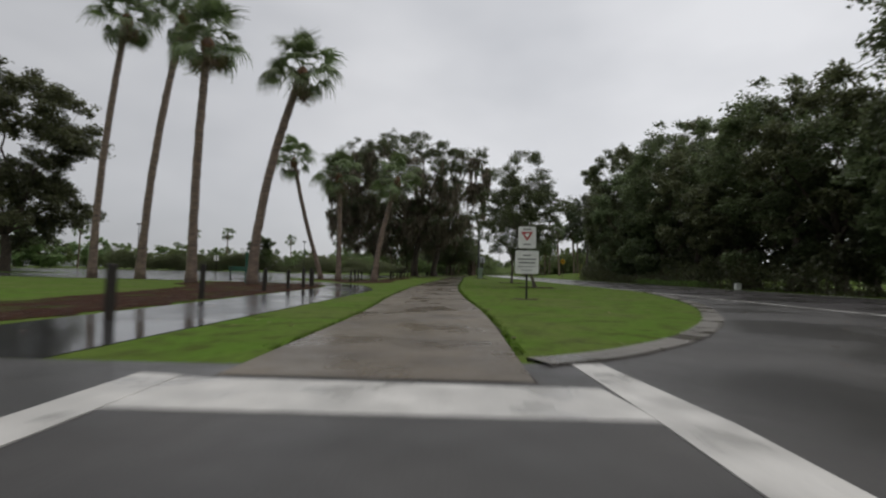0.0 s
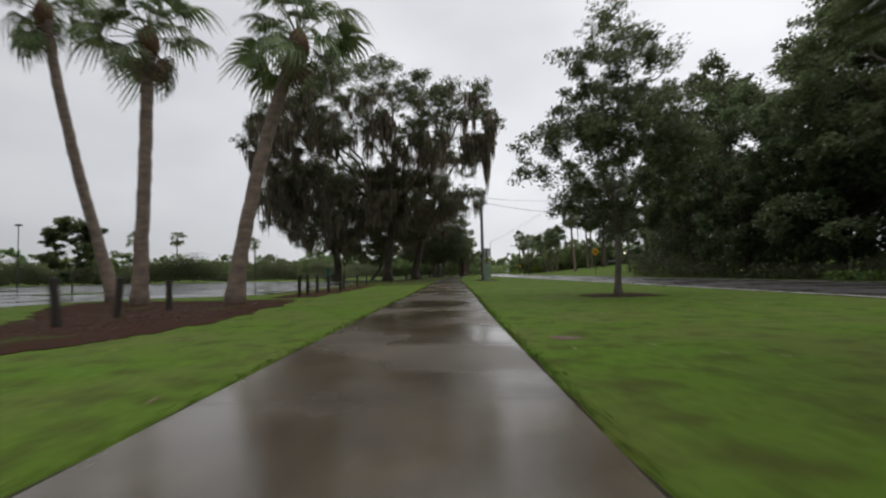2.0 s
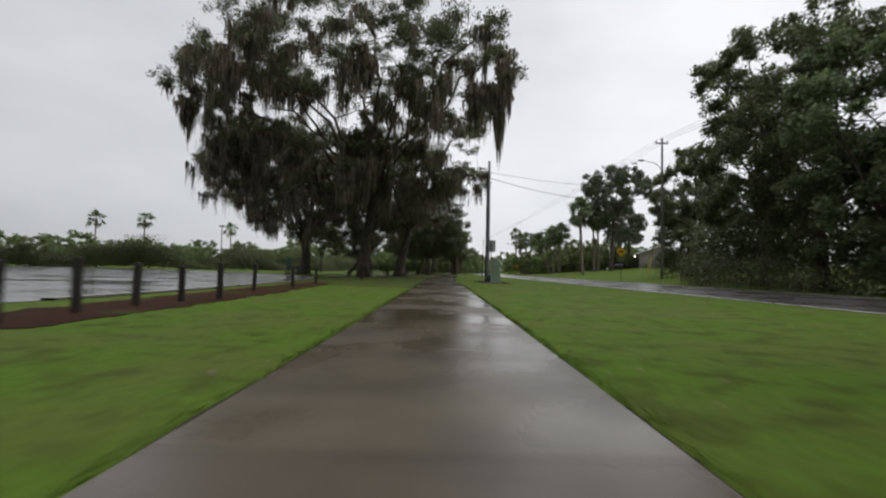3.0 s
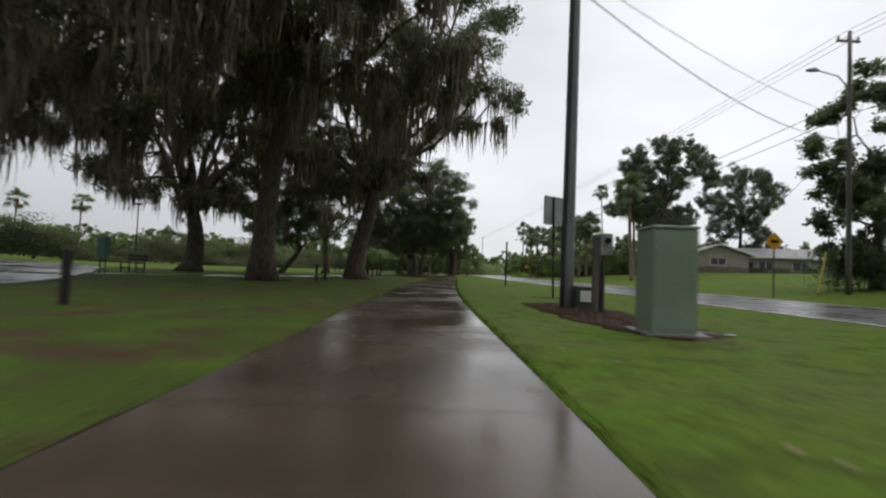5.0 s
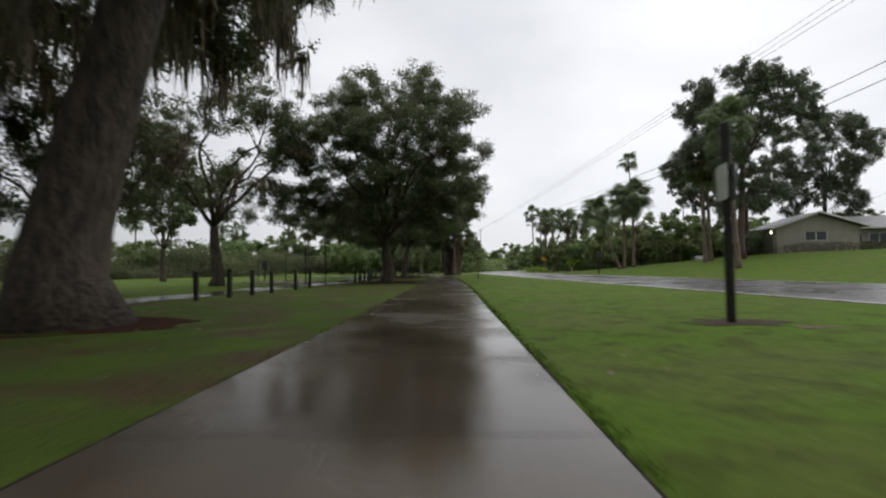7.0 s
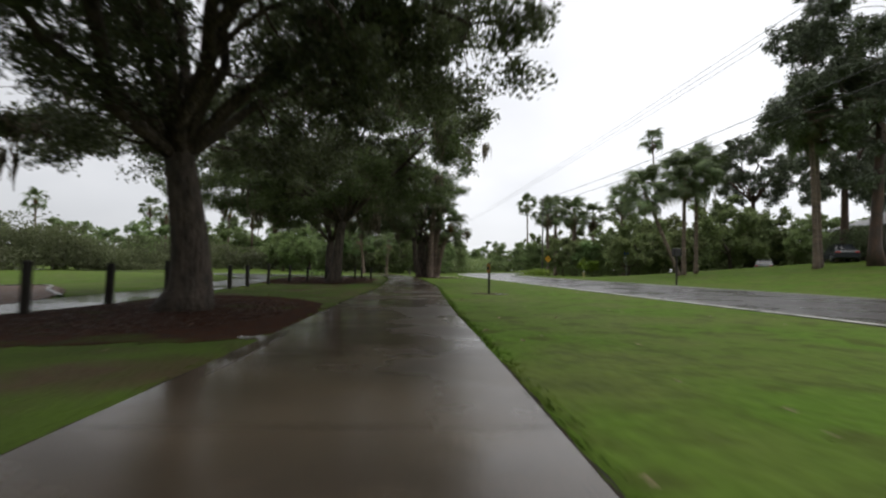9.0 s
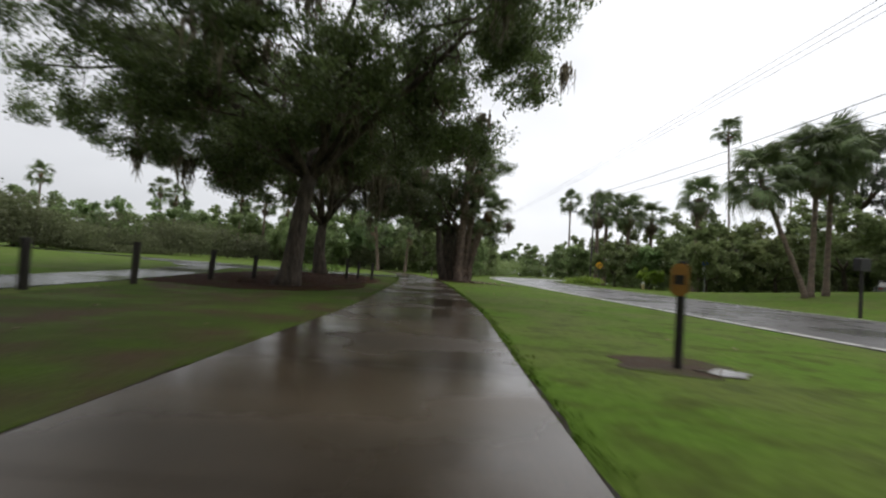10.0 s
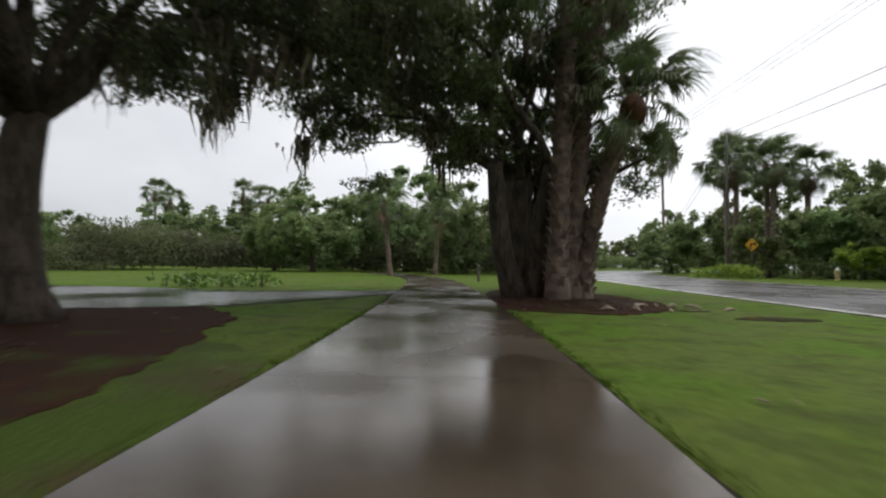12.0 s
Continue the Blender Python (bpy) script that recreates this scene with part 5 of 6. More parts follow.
# ---- timber posts ----
def timber_post(at, h, label, seed):
    """A rough squared timber with a chamfered, weathered top, leaning a little."""
    rng = np.random.default_rng(seed)
    root = thing("timber_post", (at[0], at[1], 0), label, "post", "timber posts", rz=rng.uniform(-15, 15))
    s = Soup().box((0, 0, h / 2 - 0.1), (0.105, 0.105, h + 0.2), bevel=0.014, m=Matrix.Rotation(rng.normal(0, 0.025), 4, "X") @ Matrix.Rotation(rng.normal(0, 0.025), 4, "Y"))
    part("shaft", s, M["timber"], root)
    return root


POSTS = [(-4.4, 6.3), (-5.6, 10.9), (-6.0, 15.5), (-6.05, 17.85), (-5.85, 19.0), (-5.95, 20.3), (-6.2, 21.4), (-6.3, 29.6), (-6.5, 31.9), (-6.65, 33.6), (-6.8, 35.6), (-5.5, 41.4), (-5.6, 42.8), (-5.6, 44.2), (-5.4, 45.3), (-5.1, 46.3),
         (-5.7, 50), (-5.6, 53.5), (-5.6, 57), (-5.0, 66.3), (-4.9, 81.6), (-4.9, 83.6), (-4.85, 93.4), (-4.5, 94.6), (-4.3, 95.8), (-4.1, 97.0), (-4.0, 99.6), (-3.9, 101.5), (-2.93, 108.0), (-2.9, 109.85), (-2.87, 111.9), (-2.85, 114.0),
         (-2.95, 116.0), (-3.0, 117.9), (-2.95, 120.4), (-2.8, 123.4), (-2.35, 125.2), (-1.75, 127.2), (-0.52, 130.33), (-0.22, 131.46), (0.33, 131.69)]
for i, p in enumerate(POSTS):
    timber_post(p, 0.74 + 0.05 * math.sin(i * 1.7), "weathered dark timber post set in mulch" if i % 2 else "wet dark square timber bollard", 700 + i)


# ---- signs and street furniture ----
def bolt(s, x, y, z):
    s.tube([(x, y, z), (x, y - 0.008, z)], [0.012, 0.01], 6)
    return s


def plate(name, cx, z, w, h, y, mat, parent, label="", t=0.006, r=0.04):
    """A flat sign blank with cut corners, facing -y."""
    s = Soup()
    pts = [(-w / 2 + r, -h / 2), (w / 2 - r, -h / 2), (w / 2, -h / 2 + r), (w / 2, h / 2 - r), (w / 2 - r, h / 2), (-w / 2 + r, h / 2), (-w / 2, h / 2 - r), (-w / 2, -h / 2 + r)]
    for yy in (y, y + t):
        s.v += [Vector((cx + a, yy, z + b)) for a, b in pts]
    s.f += [tuple(range(8)), tuple(reversed(range(8, 16)))] + [(i, i + 8, (i + 1) % 8 + 8, (i + 1) % 8) for i in range(8)]
    return part(name, s, mat, parent, label)


def tri(name, z, size, y, mat, parent):
    s = Soup()
    for yy in (y, y + 0.004):
        s.v += [Vector((-size, yy, z + size * 0.62)), Vector((0, yy, z - size * 0.95)), Vector((size, yy, z + size * 0.62))]
    s.f += [(0, 1, 2), (5, 4, 3), (0, 3, 4, 1), (1, 4, 5, 2), (2, 5, 3, 0)]
    return part(name, s, mat, parent)


ys = thing("trail_sign", (2.08, 14.0, 0), "white trail sign with red yield triangle above text plate", "sign", rz=-3)
part("post", Soup().box((0, 0.035, 0.98), (0.055, 0.055, 2.2), bevel=0.008), M["dark_steel"], ys)
up = plate("upper_plate", 0, 1.745, 0.50, 0.62, -0.006, M["white"], ys)
tri("yield_triangle", 1.80, 0.165, -0.012, M["red"], up)
tri("yield_centre", 1.805, 0.085, -0.018, M["white"], up)
for zz, ww in ((1.98, 0.24), (1.55, 0.2)):
    part("text_bar", Soup().box((0, -0.009, zz), (ww, 0.004, 0.035)), M["grey_text"], up)
lo_p = plate("lower_plate", 0, 1.045, 0.66, 0.66, -0.006, M["white"], ys)
for zz, ww in ((1.24, 0.22), (1.13, 0.5), (1.03, 0.46), (0.92, 0.5), (0.82, 0.3)):
    part("text_bar", Soup().box((0, -0.009, zz), (ww, 0.004, 0.035 if zz > 1.0 else 0.015)), M["grey_text"], lo_p)
for zz in (1.39, 2.0, 0.76):
    part("bolt", bolt(Soup(), 0, -0.006, zz), M["steel"], ys)

s1 = thing("road_sign", (4.0, 74.4, 0), "tall road sign seen from its grey metal back", "sign", rz=212)
part("post", Soup().box((0, -0.03, 1.5), (0.05, 0.05, 3.3), bevel=0.008, m=Matrix.Rotation(0.03, 4, "Y")), M["dark_steel"], s1)
b1 = plate("plate", 0, 2.72, 0.88, 0.9, -0.066, M["plate_back"], s1)
part("text_bar", Soup().box((0, -0.07, 2.8), (0.4, 0.004, 0.3)), M["black"], b1)
s2 = thing("road_sign", (4.54, 87.0, 0), "thick dark post with two narrow pale sign plates", "sign", rz=80)
part("post", Soup().box((0, 0, 1.2), (0.09, 0.09, 2.62), bevel=0.012), M["timber"], s2)
plate("plate", 0, 1.75, 0.32, 0.45, -0.056, M["plate_back"], s2)
plate("plate", 0, 1.75, 0.32, 0.45, 0.05, M["white"], s2)

mk = thing("marker_post", (4.58, 115.0, 0), "short brown marker post with yellow warning plate", "post", rz=-66)
part("post", Soup().box((0, 0, 0.4), (0.07, 0.045, 1.0), bevel=0.01), M["timber"], mk)
yp = plate("plate", 0, 0.74, 0.17, 0.27, -0.03, M["orange"], mk)
part("text_bar", Soup().box((0, -0.033, 0.74), (0.1, 0.004, 0.08)), M["timber"], yp)


def diamond_sign(at, z, size, label, arrow, rz=0):
    root = thing("warning_sign", at, label, "sign", "yellow warning signs", rz=rz)
    part("post", Soup().box((0, 0.03, (z - 0.1) / 2), (0.07, 0.05, z + 0.5), bevel=0.01), M["pole"], root)
    s = Soup()
    h = size / math.sqrt(2)
    for yy in (0.0, 0.006):
        s.v += [Vector((0, yy, z - h)), Vector((h, yy, z)), Vector((0, yy, z + h)), Vector((-h, yy, z))]
    s.f += [(0, 1, 2, 3), (7, 6, 5, 4)] + [(i, i + 4, (i + 1) % 4 + 4, (i + 1) % 4) for i in range(4)]
    pl = part("plate", s, M["yellow"], root)
    a = Soup()
    if arrow:
        a.box((-0.09, -0.005, z - 0.12), (0.09, 0.006, 0.3)).box((0.02, -0.005, z + 0.06), (0.26, 0.006, 0.09))
        k = len(a.v)
        a.v += [Vector((0.13, -0.009, z + 0.2)), Vector((0.13, -0.009, z - 0.08)), Vector((0.3, -0.009, z + 0.06))]
        a.f.append((k, k + 1, k + 2))
    else:
        a.box((0, -0.005, z), (0.4, 0.006, 0.16))
    part("symbol", a, M["black"], pl)


diamond_sign((18.07, 84.2, height(18.07, 84.2)), 2.95, 0.7, "yellow diamond warning sign on a roadside post", False)
diamond_sign((21.2, 162.7, 0), 2.2, 0.62, "yellow diamond curve sign with black arrow", True)

bs = thing("blue_sign", (26.6, 152.2, 0), "small blue roadside sign above a white plate", "sign", rz=-10)
part("post", Soup().box((0, 0.03, 1.45), (0.06, 0.05, 3.2), bevel=0.008), M["steel"], bs)
plate("plate", 0, 2.7, 0.5, 0.34, 0, M["blue"], bs)
plate("plate", 0, 2.05, 0.5, 0.6, 0, M["white"], bs)

ms = thing("roadside_post", (17.6, 127.4, 0), "dark roadside post with a boxed plate on top", "post")
part("post", Soup().box((0, 0, 0.85), (0.09, 0.09, 2.0), bevel=0.01), M["timber"], ms)
part("box", Soup().box((0, 0, 1.85), (0.42, 0.3, 0.45), bevel=0.03), M["dark_steel"], ms)

# hydrant
hy = thing("fire_hydrant", (25.3, 161.0, 0), "short pale yellow fire hydrant on the verge", "hydrant")
part("barrel", Soup().tube([(0, 0, -0.05), (0, 0, 0.04), (0, 0, 0.05), (0, 0, 0.52), (0, 0, 0.56), (0, 0, 0.6)], [0.17, 0.17, 0.12, 0.12, 0.15, 0.15], 14), M["hydrant"], hy)
part("bonnet", Soup().tube([(0, 0, 0.6), (0, 0, 0.68), (0, 0, 0.75), (0, 0, 0.8)], [0.14, 0.11, 0.06, 0.03], 14), M["white"], hy)
for sx in (-1, 1):
    part("nozzle", Soup().tube([(0, 0, 0.44), (0.2 * sx, 0, 0.44)], [0.06, 0.06], 10), M["hydrant"], hy)

# utility cabinet on its slab
pad = thing("concrete_pad", (3.2, 65.55, 0), "thin wet concrete slab under the cabinet", "slab", rz=-3.5)
part("slab", Soup().box((0, 0, -0.01), (0.8, 0.88, 0.1), bevel=0.01), M["kerb"], pad)
cb = thing("utility_cabinet", (3.2, 65.55, 0.04), "tall pale green metal utility cabinet", "cabinet", rz=-3.5)
part("body", Soup().box((0, 0, 0.65), (0.56, 0.60, 1.32), bevel=0.012), M["cabinet"], cb)
part("lid", Soup().box((0, 0, 1.335), (0.585, 0.625, 0.035), bevel=0.012), M["cabinet"], cb)
dr = part("door", Soup().box((0, -0.302, 0.65), (0.5, 0.01, 1.2), bevel=0.004), M["cabinet"], cb)
part("handle", Soup().box((0.21, -0.315, 0.72), (0.025, 0.022, 0.1), bevel=0.006), M["cabinet"], dr)
for zz in (0.25, 1.05):
    part("hinge", Soup().tube([(-0.255, -0.31, zz), (-0.255, -0.31, zz + 0.08)], [0.01, 0.01], 6), M["steel"], dr)
pp = thing("meter_post", (3.5, 69.1, 0), "grey weathered timber post with an electric meter box", "post", rz=10)
part("post", Soup().box((0, 0, 0.72), (0.11, 0.13, 1.7), bevel=0.012), M["pole"], pp)
part("post", Soup().box((0.15, 0.02, 0.45), (0.1, 0.1, 1.1), bevel=0.012), M["pole"], pp)
mbx = part("meter_box", Soup().box((0.17, -0.05, 1.38), (0.26, 0.17, 0.44), bevel=0.02), M["steel"], pp, "pale grey metal meter box")
part("meter_dial", Soup().tube([(0.17, -0.14, 1.46), (0.17, -0.18, 1.46), (0.17, -0.2, 1.46)], [0.07, 0.07, 0.05], 14), M["glass"], mbx)
part("conduit", Soup().tube([(0.1, -0.09, -0.05), (0.1, -0.09, 1.16)], [0.022, 0.022], 8), M["dark_steel"], pp)
jb = thing("junction_box", (3.5, 69.95, 0), "low dark green ground box with white label", "box", rz=5)
part("body", Soup().box((0, 0, 0.2), (0.36, 0.32, 0.6), bevel=0.03), M["box_dark"], jb)
part("label_plate", Soup().box((0.02, -0.164, 0.28), (0.24, 0.006, 0.24)), M["white"], jb)


# poles and lines
def utility_pole(at, h, label, r=0.14, arm=False, lampside=0, mat="pole"):
    z = height(at[0], at[1])
    root = thing("utility_pole", (at[0], at[1], z), label, "utility pole")
    n = 8
    part("shaft", Soup().tube([(0, 0, -0.2 + (h + 0.2) * i / n) for i in range(n + 1)], [r * (1 - 0.35 * i / n) for i in range(n + 1)], 12), M[mat], root, smooth=True)
    if arm:
        part("crossarm", Soup().box((0, 0.1, h - 0.5), (1.3, 0.1, 0.12), bevel=0.01), M["pole"], root)
        for dx in (-0.55, 0.0, 0.55):
            part("insulator", Soup().tube([(dx, 0.1, h - 0.44), (dx, 0.1, h - 0.38), (dx, 0.1, h - 0.3), (dx, 0.1, h - 0.24)], [0.03, 0.06, 0.06, 0.03], 8), M["kerb"], root)
    if lampside:
        arm_o = part("lamp_arm", Soup().tube([(0, 0, h - 3.2), (lampside * 0.8, -0.2, h - 2.6), (lampside * 2.0, -0.3, h - 2.4)], [0.04, 0.035, 0.03], 8), M["steel"], root)
        part("lamp_head", Soup().tube([(lampside * 1.9, -0.3, h - 2.4), (lampside * 2.2, -0.3, h - 2.36), (lampside * 2.6, -0.3, h - 2.42)], [0.05, 0.14, 0.08], 10), M["steel"], arm_o)
    return root


up_ = utility_pole((3.24, 70.15), 8.5, "slender grey utility pole in a mulch bed", r=0.125, mat="grey_pole")
part("riser_pipe", Soup().tube([(-0.15, -0.06, -0.1), (-0.14, -0.06, 3.0), (-0.12, -0.05, 7.6)], [0.045, 0.045, 0.045], 8), M["dark_steel"], up_, "dark cable riser pipe")
utility_pole((22.3, 84.5), 14.2, "tall timber utility pole with street lamp and crossarm", arm=True, lampside=-1)
utility_pole((21.6, 166.5), 10.6, "timber utility pole with street lamp at road bend", r=0.11, lampside=-1)
utility_pole((23.0, 8.0), 13.6, "tall timber utility pole with crossarm", arm=True)
utility_pole((44.0, 228.0), 10.6, "timber utility pole far along the road")
utility_pole((22.5, 262.0), 15.4, "tall timber utility pole with crossarm", arm=True)


def wire(a, b, sag, label="thin black overhead wire", r=0.013):
    a, b = Vector(a), Vector(b)
    n = 26
    pts = [a.lerp(b, i / n) - Vector((0, 0, sag * 4 * (i / n) * (1 - i / n))) for i in range(n + 1)]
    ob = part("overhead_wire", Soup().tube(pts, [r] * (n + 1), 4), M["wire"])
    tagged(ob, label, "wire", "overhead wires")


pz = height(22.3, 84.5)
for dx in (-0.55, 0, 0.55):
    wire((22.3 + dx, 84.6, 14.0 + pz), (22.5 + dx, 262.1, 15.2), 0.7)
    wire((23.0 + dx, 8.1, 13.3), (22.3 + dx, 84.6, 14.0 + pz), 0.9)
for zz in (10.4, 9.6):
    wire((22.2, 84.4, zz + pz), (21.5, 166.4, zz), 1.0, "thick black overhead cable", 0.019)
    wire((22.9, 7.9, zz), (22.2, 84.4, zz + pz), 0.6, "thick black overhead cable", 0.019)
    wire((21.5, 166.4, zz), (43.9, 228, zz), 0.5, "thick black overhead cable", 0.019)
wire((3.24, 70.1, 7.7), (22.2, 84.4, 9.8), 0.5, "thin service wire slung over the road")
wire((3.24, 70.1, 7.3), (22.2, 84.4, 8.6), 0.9, "thin service wire slung over the road", 0.018)
wire((22.2, 84.4, 9.0), (54, 150, 6.8), 1.2, "thin service wire to the house")


for gx_, gy_ in ((20.7, 84.6), (21.0, 84.9), (21.25, 85.3)):
    gw = thing("guy_wire", (gx_, gy_, height(gx_, gy_)), "steel guy wire with yellow plastic guard", "guy wire", "pole guy wires")
    top = Vector((22.3 - gx_, 84.5 - gy_, 8.5))
    part("cable", Soup().tube([(0, 0, -0.1), top], [0.012, 0.012], 5), M["wire"], gw)
    d = top.normalized()
    part("guard", Soup().tube([d * 0.15, d * 2.4], [0.024, 0.024], 8), M["guard"], gw)


# benches and small park things
def bench(at, rz, mat, label, length=1.5):
    root = thing("park_bench", at, label, "bench", rz=rz)
    for j in range(3):
        part("seat_slat", Soup().box((0, -0.13 + 0.13 * j, 0.45), (length, 0.11, 0.04), bevel=0.008), M[mat], root)
    for j in range(2):
        part("back_slat", Soup().box((0, 0.24, 0.62 + 0.15 * j), (length, 0.035, 0.11), bevel=0.008), M[mat], root)
    for sx in (-1, 1):
        s = Soup().box((sx * (length / 2 - 0.12), 0, 0.2), (0.06, 0.42, 0.05)).box((sx * (length / 2 - 0.12), -0.17, 0.21), (0.06, 0.06, 0.45)).box((sx * (length / 2 - 0.12), 0.22, 0.4), (0.06, 0.05, 0.83))
        part("leg_frame", s, M["dark_steel"], root)


bench((-12.6, 28.8, 0.0), 20, "bench", "green slatted park bench in a mulch bed")
bench((-14.2, 83.5, 0), -30, "timber", "dark slatted park bench beside the walk")

gp = thing("parking_sign", (-21.5, 43.6, 0), "small white plate on a dark car park post", "sign", rz=25)
part("post", Soup().box((0, 0.03, 0.9), (0.07, 0.06, 2.0), bevel=0.01), M["timber"], gp)
plate("plate", 0, 1.62, 0.42, 0.5, 0, M["white"], gp)
gpost = thing("bollard", (-10.4, 24.3, 0), "slim teal painted metal post in mulch", "post")
part("shaft", Soup().tube([(0, 0, -0.1), (0, 0, 1.5), (0, 0, 1.54)], [0.06, 0.06, 0.03], 10), M["bench"], gpost)


def far_lamp(at, h):
    root = thing("street_lamp", at, "tall slim park lamp post far off", "street lamp")
    part("pole", Soup().tube([(0, 0, -0.1), (0, 0, h)], [0.1, 0.06], 8), M["dark_steel"], root)
    part("head", Soup().box((0, 0, h + 0.1), (0.9, 0.5, 0.25), bevel=0.05), M["dark_steel"], root)


far_lamp((-66, 100, 0), 9.5)
far_lamp((-40, 128, 0), 8.0)

sw = thing("exercise_frame", (0, 0, 0), "dark metal pull-up bars on a brown pad", "frame")
BARS = ((-4.6, 108.4, 2.05), (-6.13, 110.3, 2.05), (-7.85, 112.4, 1.7))
for px, py, ph in BARS:
    part("upright", Soup().tube([(px, py, -0.1), (px, py, ph + 0.03)], [0.038, 0.036], 10), M["dark_steel"], sw)
    part("base_plate", Soup().box((px, py, 0.03), (0.2, 0.2, 0.03), bevel=0.006), M["dark_steel"], sw)
for (ax, ay, az), (bx, by, bz) in zip(BARS, BARS[1:]):
    part("crossbar", Soup().tube([(ax, ay, min(az, bz)), (bx, by, min(az, bz))], [0.024, 0.024], 8), M["dark_steel"], sw)
nb = thing("notice_box", (-9.5, 113.5, 0), "dark boxed notice on a slim post", "notice")
part("post", Soup().box((0, 0, 0.65), (0.07, 0.07, 1.5), bevel=0.008), M["dark_steel"], nb)
part("box", Soup().box((0, -0.02, 1.12), (0.34, 0.14, 0.55), bevel=0.02), M["box_dark"], nb)
fp = thing("slim_post", (-9.9, 113.4, 0), "thin dark metal post beside the pad", "post")
part("shaft", Soup().tube([(0, 0, -0.1), (0, 0, 1.4)], [0.03, 0.025], 8), M["dark_steel"], fp)
bd = thing("notice_box", (-13.6, 80.4, 0), "dark green boxed notice on two legs", "notice", rz=-20)
for sx in (-0.14, 0.14):
    part("leg", Soup().box((sx, 0, 0.35), (0.05, 0.05, 0.9), bevel=0.006), M["dark_steel"], bd)
part("box", Soup().box((0, 0, 1.12), (0.42, 0.3, 0.85), bevel=0.03), M["bench"], bd)
wp = thing("marker_post", (3.2, 151.0, 0), "short pale timber marker post beside the trail", "post")
part("shaft", Soup().box((0, 0, 0.3), (0.12, 0.12, 0.8), bevel=0.02), M["pole"], wp)

# corner signs across the road
st = thing("stop_sign", (17.6, 19.0, 0), "street corner sign with blue name plates above", "sign", rz=60)
part("post", Soup().tube([(0, 0.04, -0.1), (0, 0.04, 2.75)], [0.03, 0.03], 8), M["steel"], st)
o = Soup()
for yy in (0.0, 0.006):
    o.v += [Vector((math.cos(math.pi / 8 + a * math.pi / 4) * 0.38, yy, 2.05 + math.sin(math.pi / 8 + a * math.pi / 4) * 0.38)) for a in range(8)]
o.f += [tuple(range(8)), tuple(reversed(range(8, 16)))] + [(i, i + 8, (i + 1) % 8 + 8, (i + 1) % 8) for i in range(8)]
part("octagon_plate", o, M["plate_back"], st)
part("name_plate", Soup().box((0, 0.04, 2.62), (0.8, 0.01, 0.18)), M["blue"], st)
mbp = thing("mailbox", (17.5, 20.2, 0), "mailbox on a brown timber post", "mailbox")
part("post", Soup().box((0, 0, 0.5), (0.12, 0.12, 1.2), bevel=0.01), M["pole"], mbp)
part("box", Soup().box((0, -0.1, 1.02), (0.24, 0.5, 0.26), bevel=0.05), M["white"], mbp)
wb = thing("utility_box", (17.2, 30.5, 0), "small white ground utility box on verge", "box")
part("body", Soup().box((0, 0, 0.15), (0.32, 0.28, 0.5), bevel=0.03), M["white"], wb)

# ---- loose leaves and mulch chips ----
rng = np.random.default_rng(5)
chips = []
for cx, cy, rx, ry, n in ((-6.2, 12, 0.7, 8, 500), (-7.5, 23, 2.2, 1.6, 500), (-6.5, 33.5, 1.6, 4.5, 900), (4.28, 26.2, 0.9, 0.8, 260), (4.31, 37.8, 0.9, 0.8, 260), (3.3, 67.8, 0.8, 3.2, 900),
                          (-1.2, 108.6, 1.5, 2.6, 900), (-1.2, 128, 1.5, 5.5, 2200), (4.6, 139.2, 1.2, 1.4, 700)):
    n *= 4
    a = rng.uniform(0, 2 * math.pi, n)
    r = np.sqrt(rng.uniform(0, 1.15, n))
    chips.append(np.stack([cx + np.cos(a) * r * rx, cy + np.sin(a) * r * ry, rng.uniform(0.024, 0.04, n)], 1))
chips = np.concatenate(chips)
tagged(part("mulch_chips", quads_mesh("mulch_chips", leaf_quads(rng, chips, 0.045, 0.016, 0.9, 0.3), M["chip"])), "scattered wet brown bark chips on the beds", "mulch", kind="stuff")
ct = []
for _ in range(900):
    yy = rng.uniform(4, 150)
    xx = rng.uniform(-4.5, 8.0)
    if abs(xx - np.interp(yy, [q[1] for q in TRAIL], [q[0] for q in TRAIL])) > 1.15:
        ct.append((xx, yy, 0.022))
tagged(part("fallen_leaves", quads_mesh("fallen_leaves", leaf_quads(rng, np.array(ct), 0.07, 0.045, 0.97, 0.1), M["dead_frond"])), "scattered brown fallen leaves on the grass", "leaves", kind="stuff")

for k in range(11):
    fx, fy = (5.0 + 0.17 * k + rng.uniform(-0.2, 0.2), 137.6 + rng.uniform(0, 1.3))
    ln = rng.uniform(0.08, 0.2)
    husk = thing("palm_husk", (fx, fy, 0.022), "pale dry palm husk fallen on wet mulch", "husk", "husks under the palms", rz=rng.uniform(0, 180))
    part("husk", Soup().tube([(-ln, 0, 0), (-ln * 0.3, 0.02, 0.025), (ln * 0.4, 0.015, 0.03), (ln, -0.02, 0.004)], [0.012, 0.028, 0.022, 0.006], 6), M["husk"], husk)

# ---- grass blades beside the trail ----
cl = np.array([(p.x, p.y) for p in trail])
n = 26000
yy = rng.uniform(4.3, 141, n)
side = rng.random(n) < 0.58
d = np.where(side, 1, -1) * (1.05 + np.abs(rng.normal(0, 0.05, n)))
xx = np.interp(yy, cl[:, 1], cl[:, 0]) + d
keep = (xx < 8.2) & ~((yy < 18) & (xx > 0.9 + (yy - 4.2) * 0.5)) & ~((yy < 24) & (xx < -2.8))
keep &= ~((xx < np.interp(yy, cl[:, 1], cl[:, 0]) - 1.0) & (yy > 61) & (yy < 122) & (rng.random(n) < 0.6))
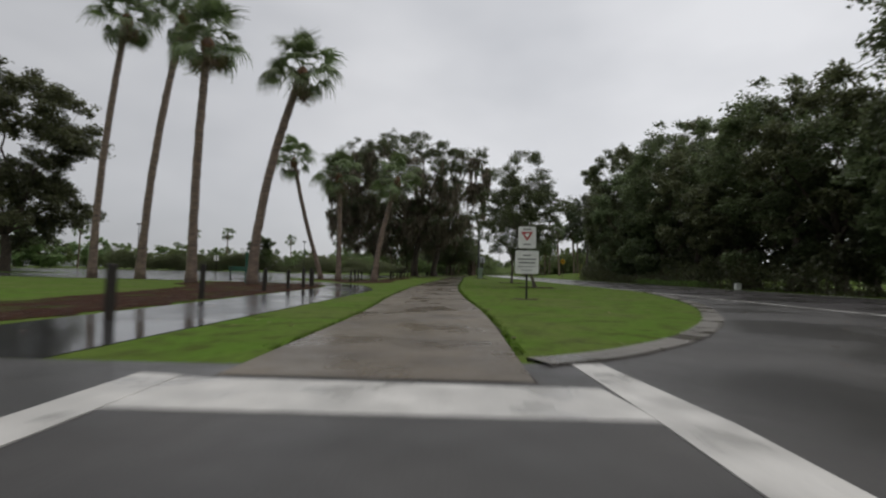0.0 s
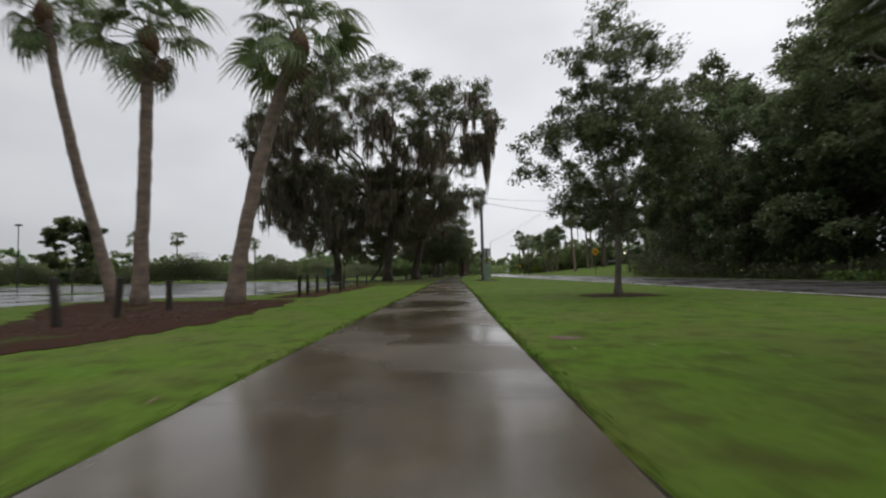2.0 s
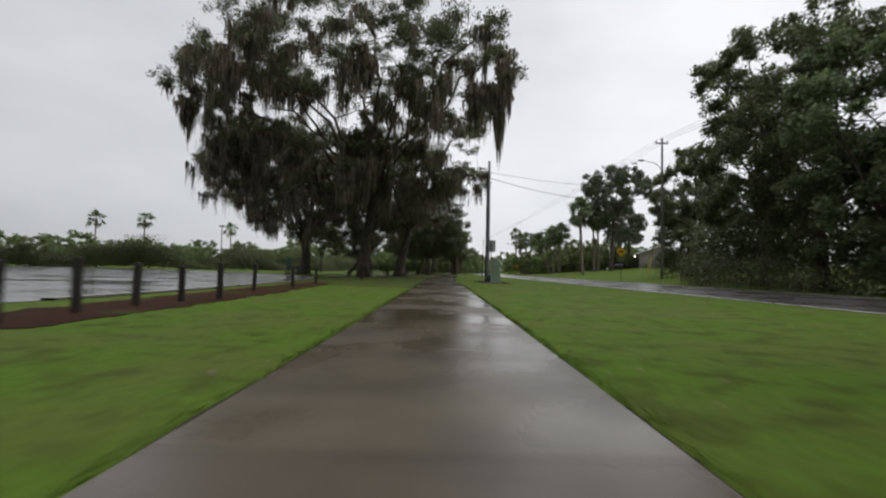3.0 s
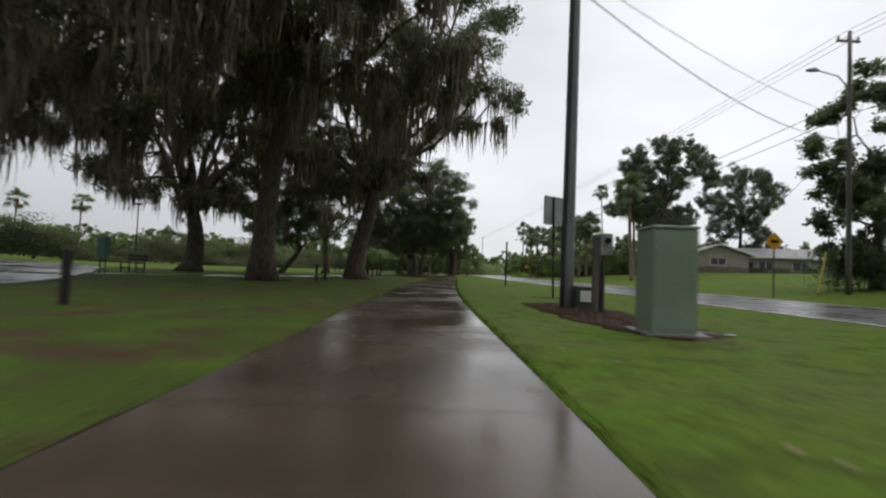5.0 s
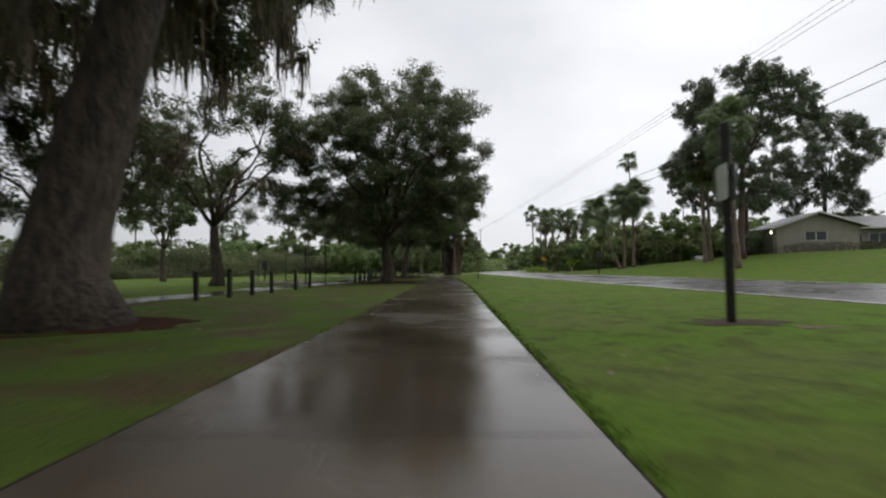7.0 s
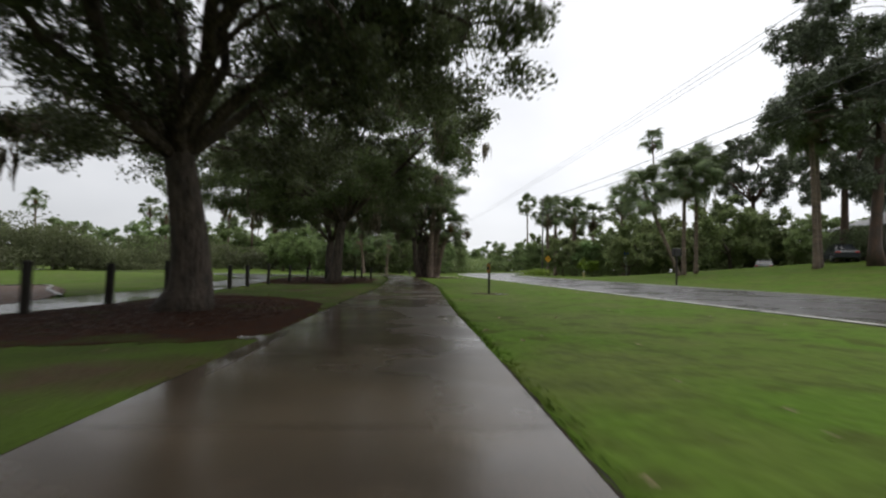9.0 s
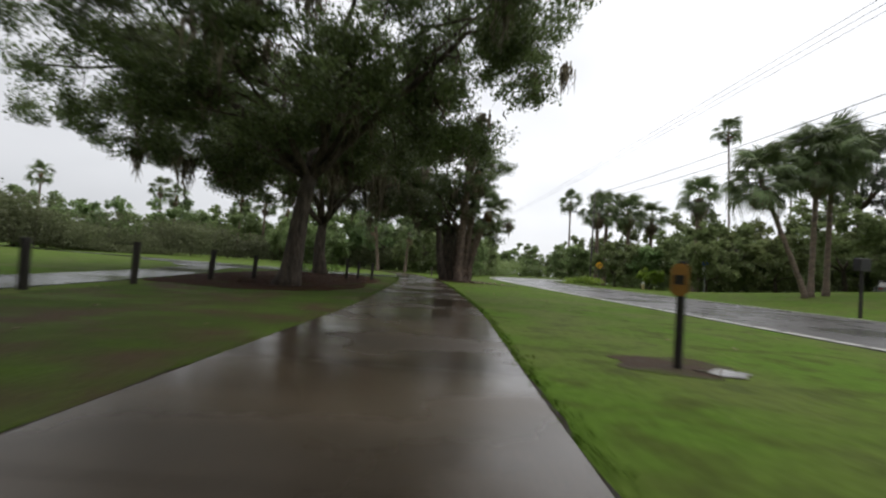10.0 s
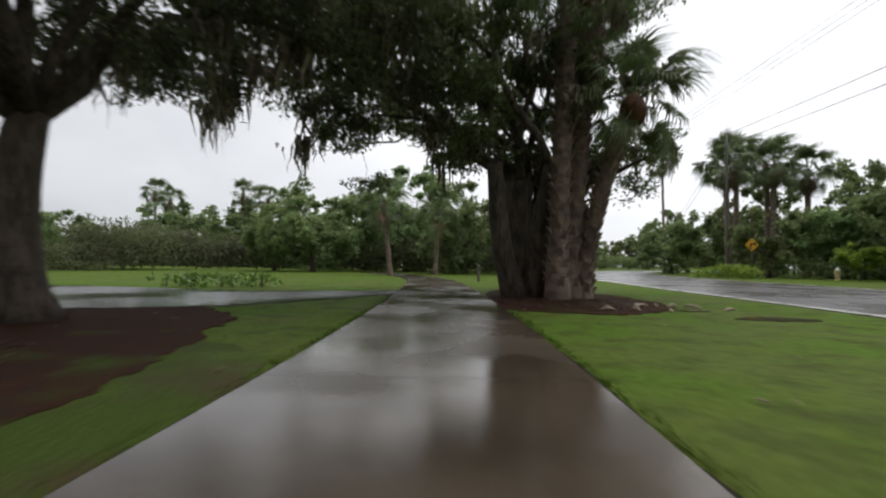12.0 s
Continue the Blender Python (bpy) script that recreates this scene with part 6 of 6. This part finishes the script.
for bx0, bx1, by0, by1 in ((2.3, 4.4, 63.8, 71.8), (-4, 0.7, 105.4, 112), (-4.6, 0.6, 121.2, 138), (3, 6.3, 137.5, 144)):
    keep &= ~((xx > bx0) & (xx < bx1) & (yy > by0) & (yy < by1))
xx, yy = xx[keep], yy[keep]
n = len(xx)
a = rng.uniform(0, 2 * math.pi, n)
w = rng.uniform(0.006, 0.012, n)
h = rng.uniform(0.01, 0.028, n)
lx, ly = rng.normal(0, 0.03, n), rng.normal(0, 0.03, n)
z0 = np.zeros(n)
bl = np.stack([np.stack([xx - np.cos(a) * w, yy - np.sin(a) * w, z0], 1), np.stack([xx + np.cos(a) * w, yy + np.sin(a) * w, z0], 1),
               np.stack([xx + lx + np.cos(a) * w * 0.3, yy + ly, h], 1), np.stack([xx + lx - np.cos(a) * w * 0.3, yy + ly, h * 0.96], 1)], 1)
tagged(part("grass", quads_mesh("grass", bl, M["blade"])), "short wet green grass beside the trail", "grass", kind="stuff")

# ---- the trail's slabs ----
walk_root = thing("trail", (0, 0, 0), "wet brown-grey concrete trail with joints and puddles", "path", kind="structure")
part("bed", ribbon(trail, -1.04, 1.04, -0.05, 0.005), M["joint"], walk_root)
for side in (-1, 1):
    edge = Soup()
    inner, outer = offset_line(trail, side * 1.02), []
    for p, q in zip(trail, offset_line(trail, side)):
        wide = 0.032 + 0.04 * noise.noise(p * 1.3 + Vector((side * 20, 0, 0))) + 0.03 * noise.noise(p * 5.1 + Vector((side * 20, 0, 0)))
        outer.append(p + (q - p) * (1.02 + max(wide, 0.018)))
    for p, q in zip(inner, outer):
        edge.v += [Vector((p.x, p.y, 0.0085)), Vector((q.x, q.y, 0.0085)), Vector((q.x, q.y, -0.05))]
    for k in range(len(trail) - 1):
        for j in (0, 1):
            edge.f.append((3 * k + j, 3 * k + j + 1, 3 * k + 3 + j + 1, 3 * k + 3 + j)[::-side])
    part("soil_edge", edge, M["edge_soil"], walk_root, "thin dark line of bare soil along the slabs")
step = 6
i = 0
while i + step < len(trail):
    seg = [p.copy() for p in trail[i:i + step + 1]]
    t0 = (seg[1] - seg[0]).normalized()
    seg[0] += t0 * 0.005
    seg[-1] -= t0 * 0.005
    # from y 54 on, the slabs take the concrete with tree shade in its colour
    part("slab", ribbon(seg, -1.035, 1.035, 0.0, 0.014 + 0.001 * math.sin(i * 2.1)), M["concrete_rough" if seg[0].y < 24 else "concrete" if seg[0].y < 54 else "concrete_shaded"], walk_root)
    i += step

# rain pooled along the trail's edges and hollows
rng = np.random.default_rng(77)
for yy, side, ln, wd in ((72.0, -1, 1.6, 0.14), (105.2, -1, 1.1, 0.14), (129.6, -1, 1.0, 0.12), (126.0, -1, 0.8, 0.14)):
    j = int(np.argmin(np.abs(cl[:, 1] - yy)))
    wd *= 0.62
    cx = cl[j, 0] + side * (1.03 - wd * 0.9)
    sl = (cl[j + 5, 0] - cl[j - 5, 0]) / (cl[j + 5, 1] - cl[j - 5, 1])
    pts = []
    for a in np.linspace(0, 2 * math.pi, 15)[:-1]:
        dy = math.sin(a) * ln * rng.uniform(0.9, 1.1)
        pts.append((cx + min(abs(math.cos(a)) * wd * rng.uniform(0.8, 1.1), wd) * (1 if math.cos(a) > 0 else -1) + sl * dy, yy + dy))
    patch("trail_puddle", pts, 0.0185, M["water"], "thin rain puddle pooled along the trail edge", "puddle", rag=0.2)
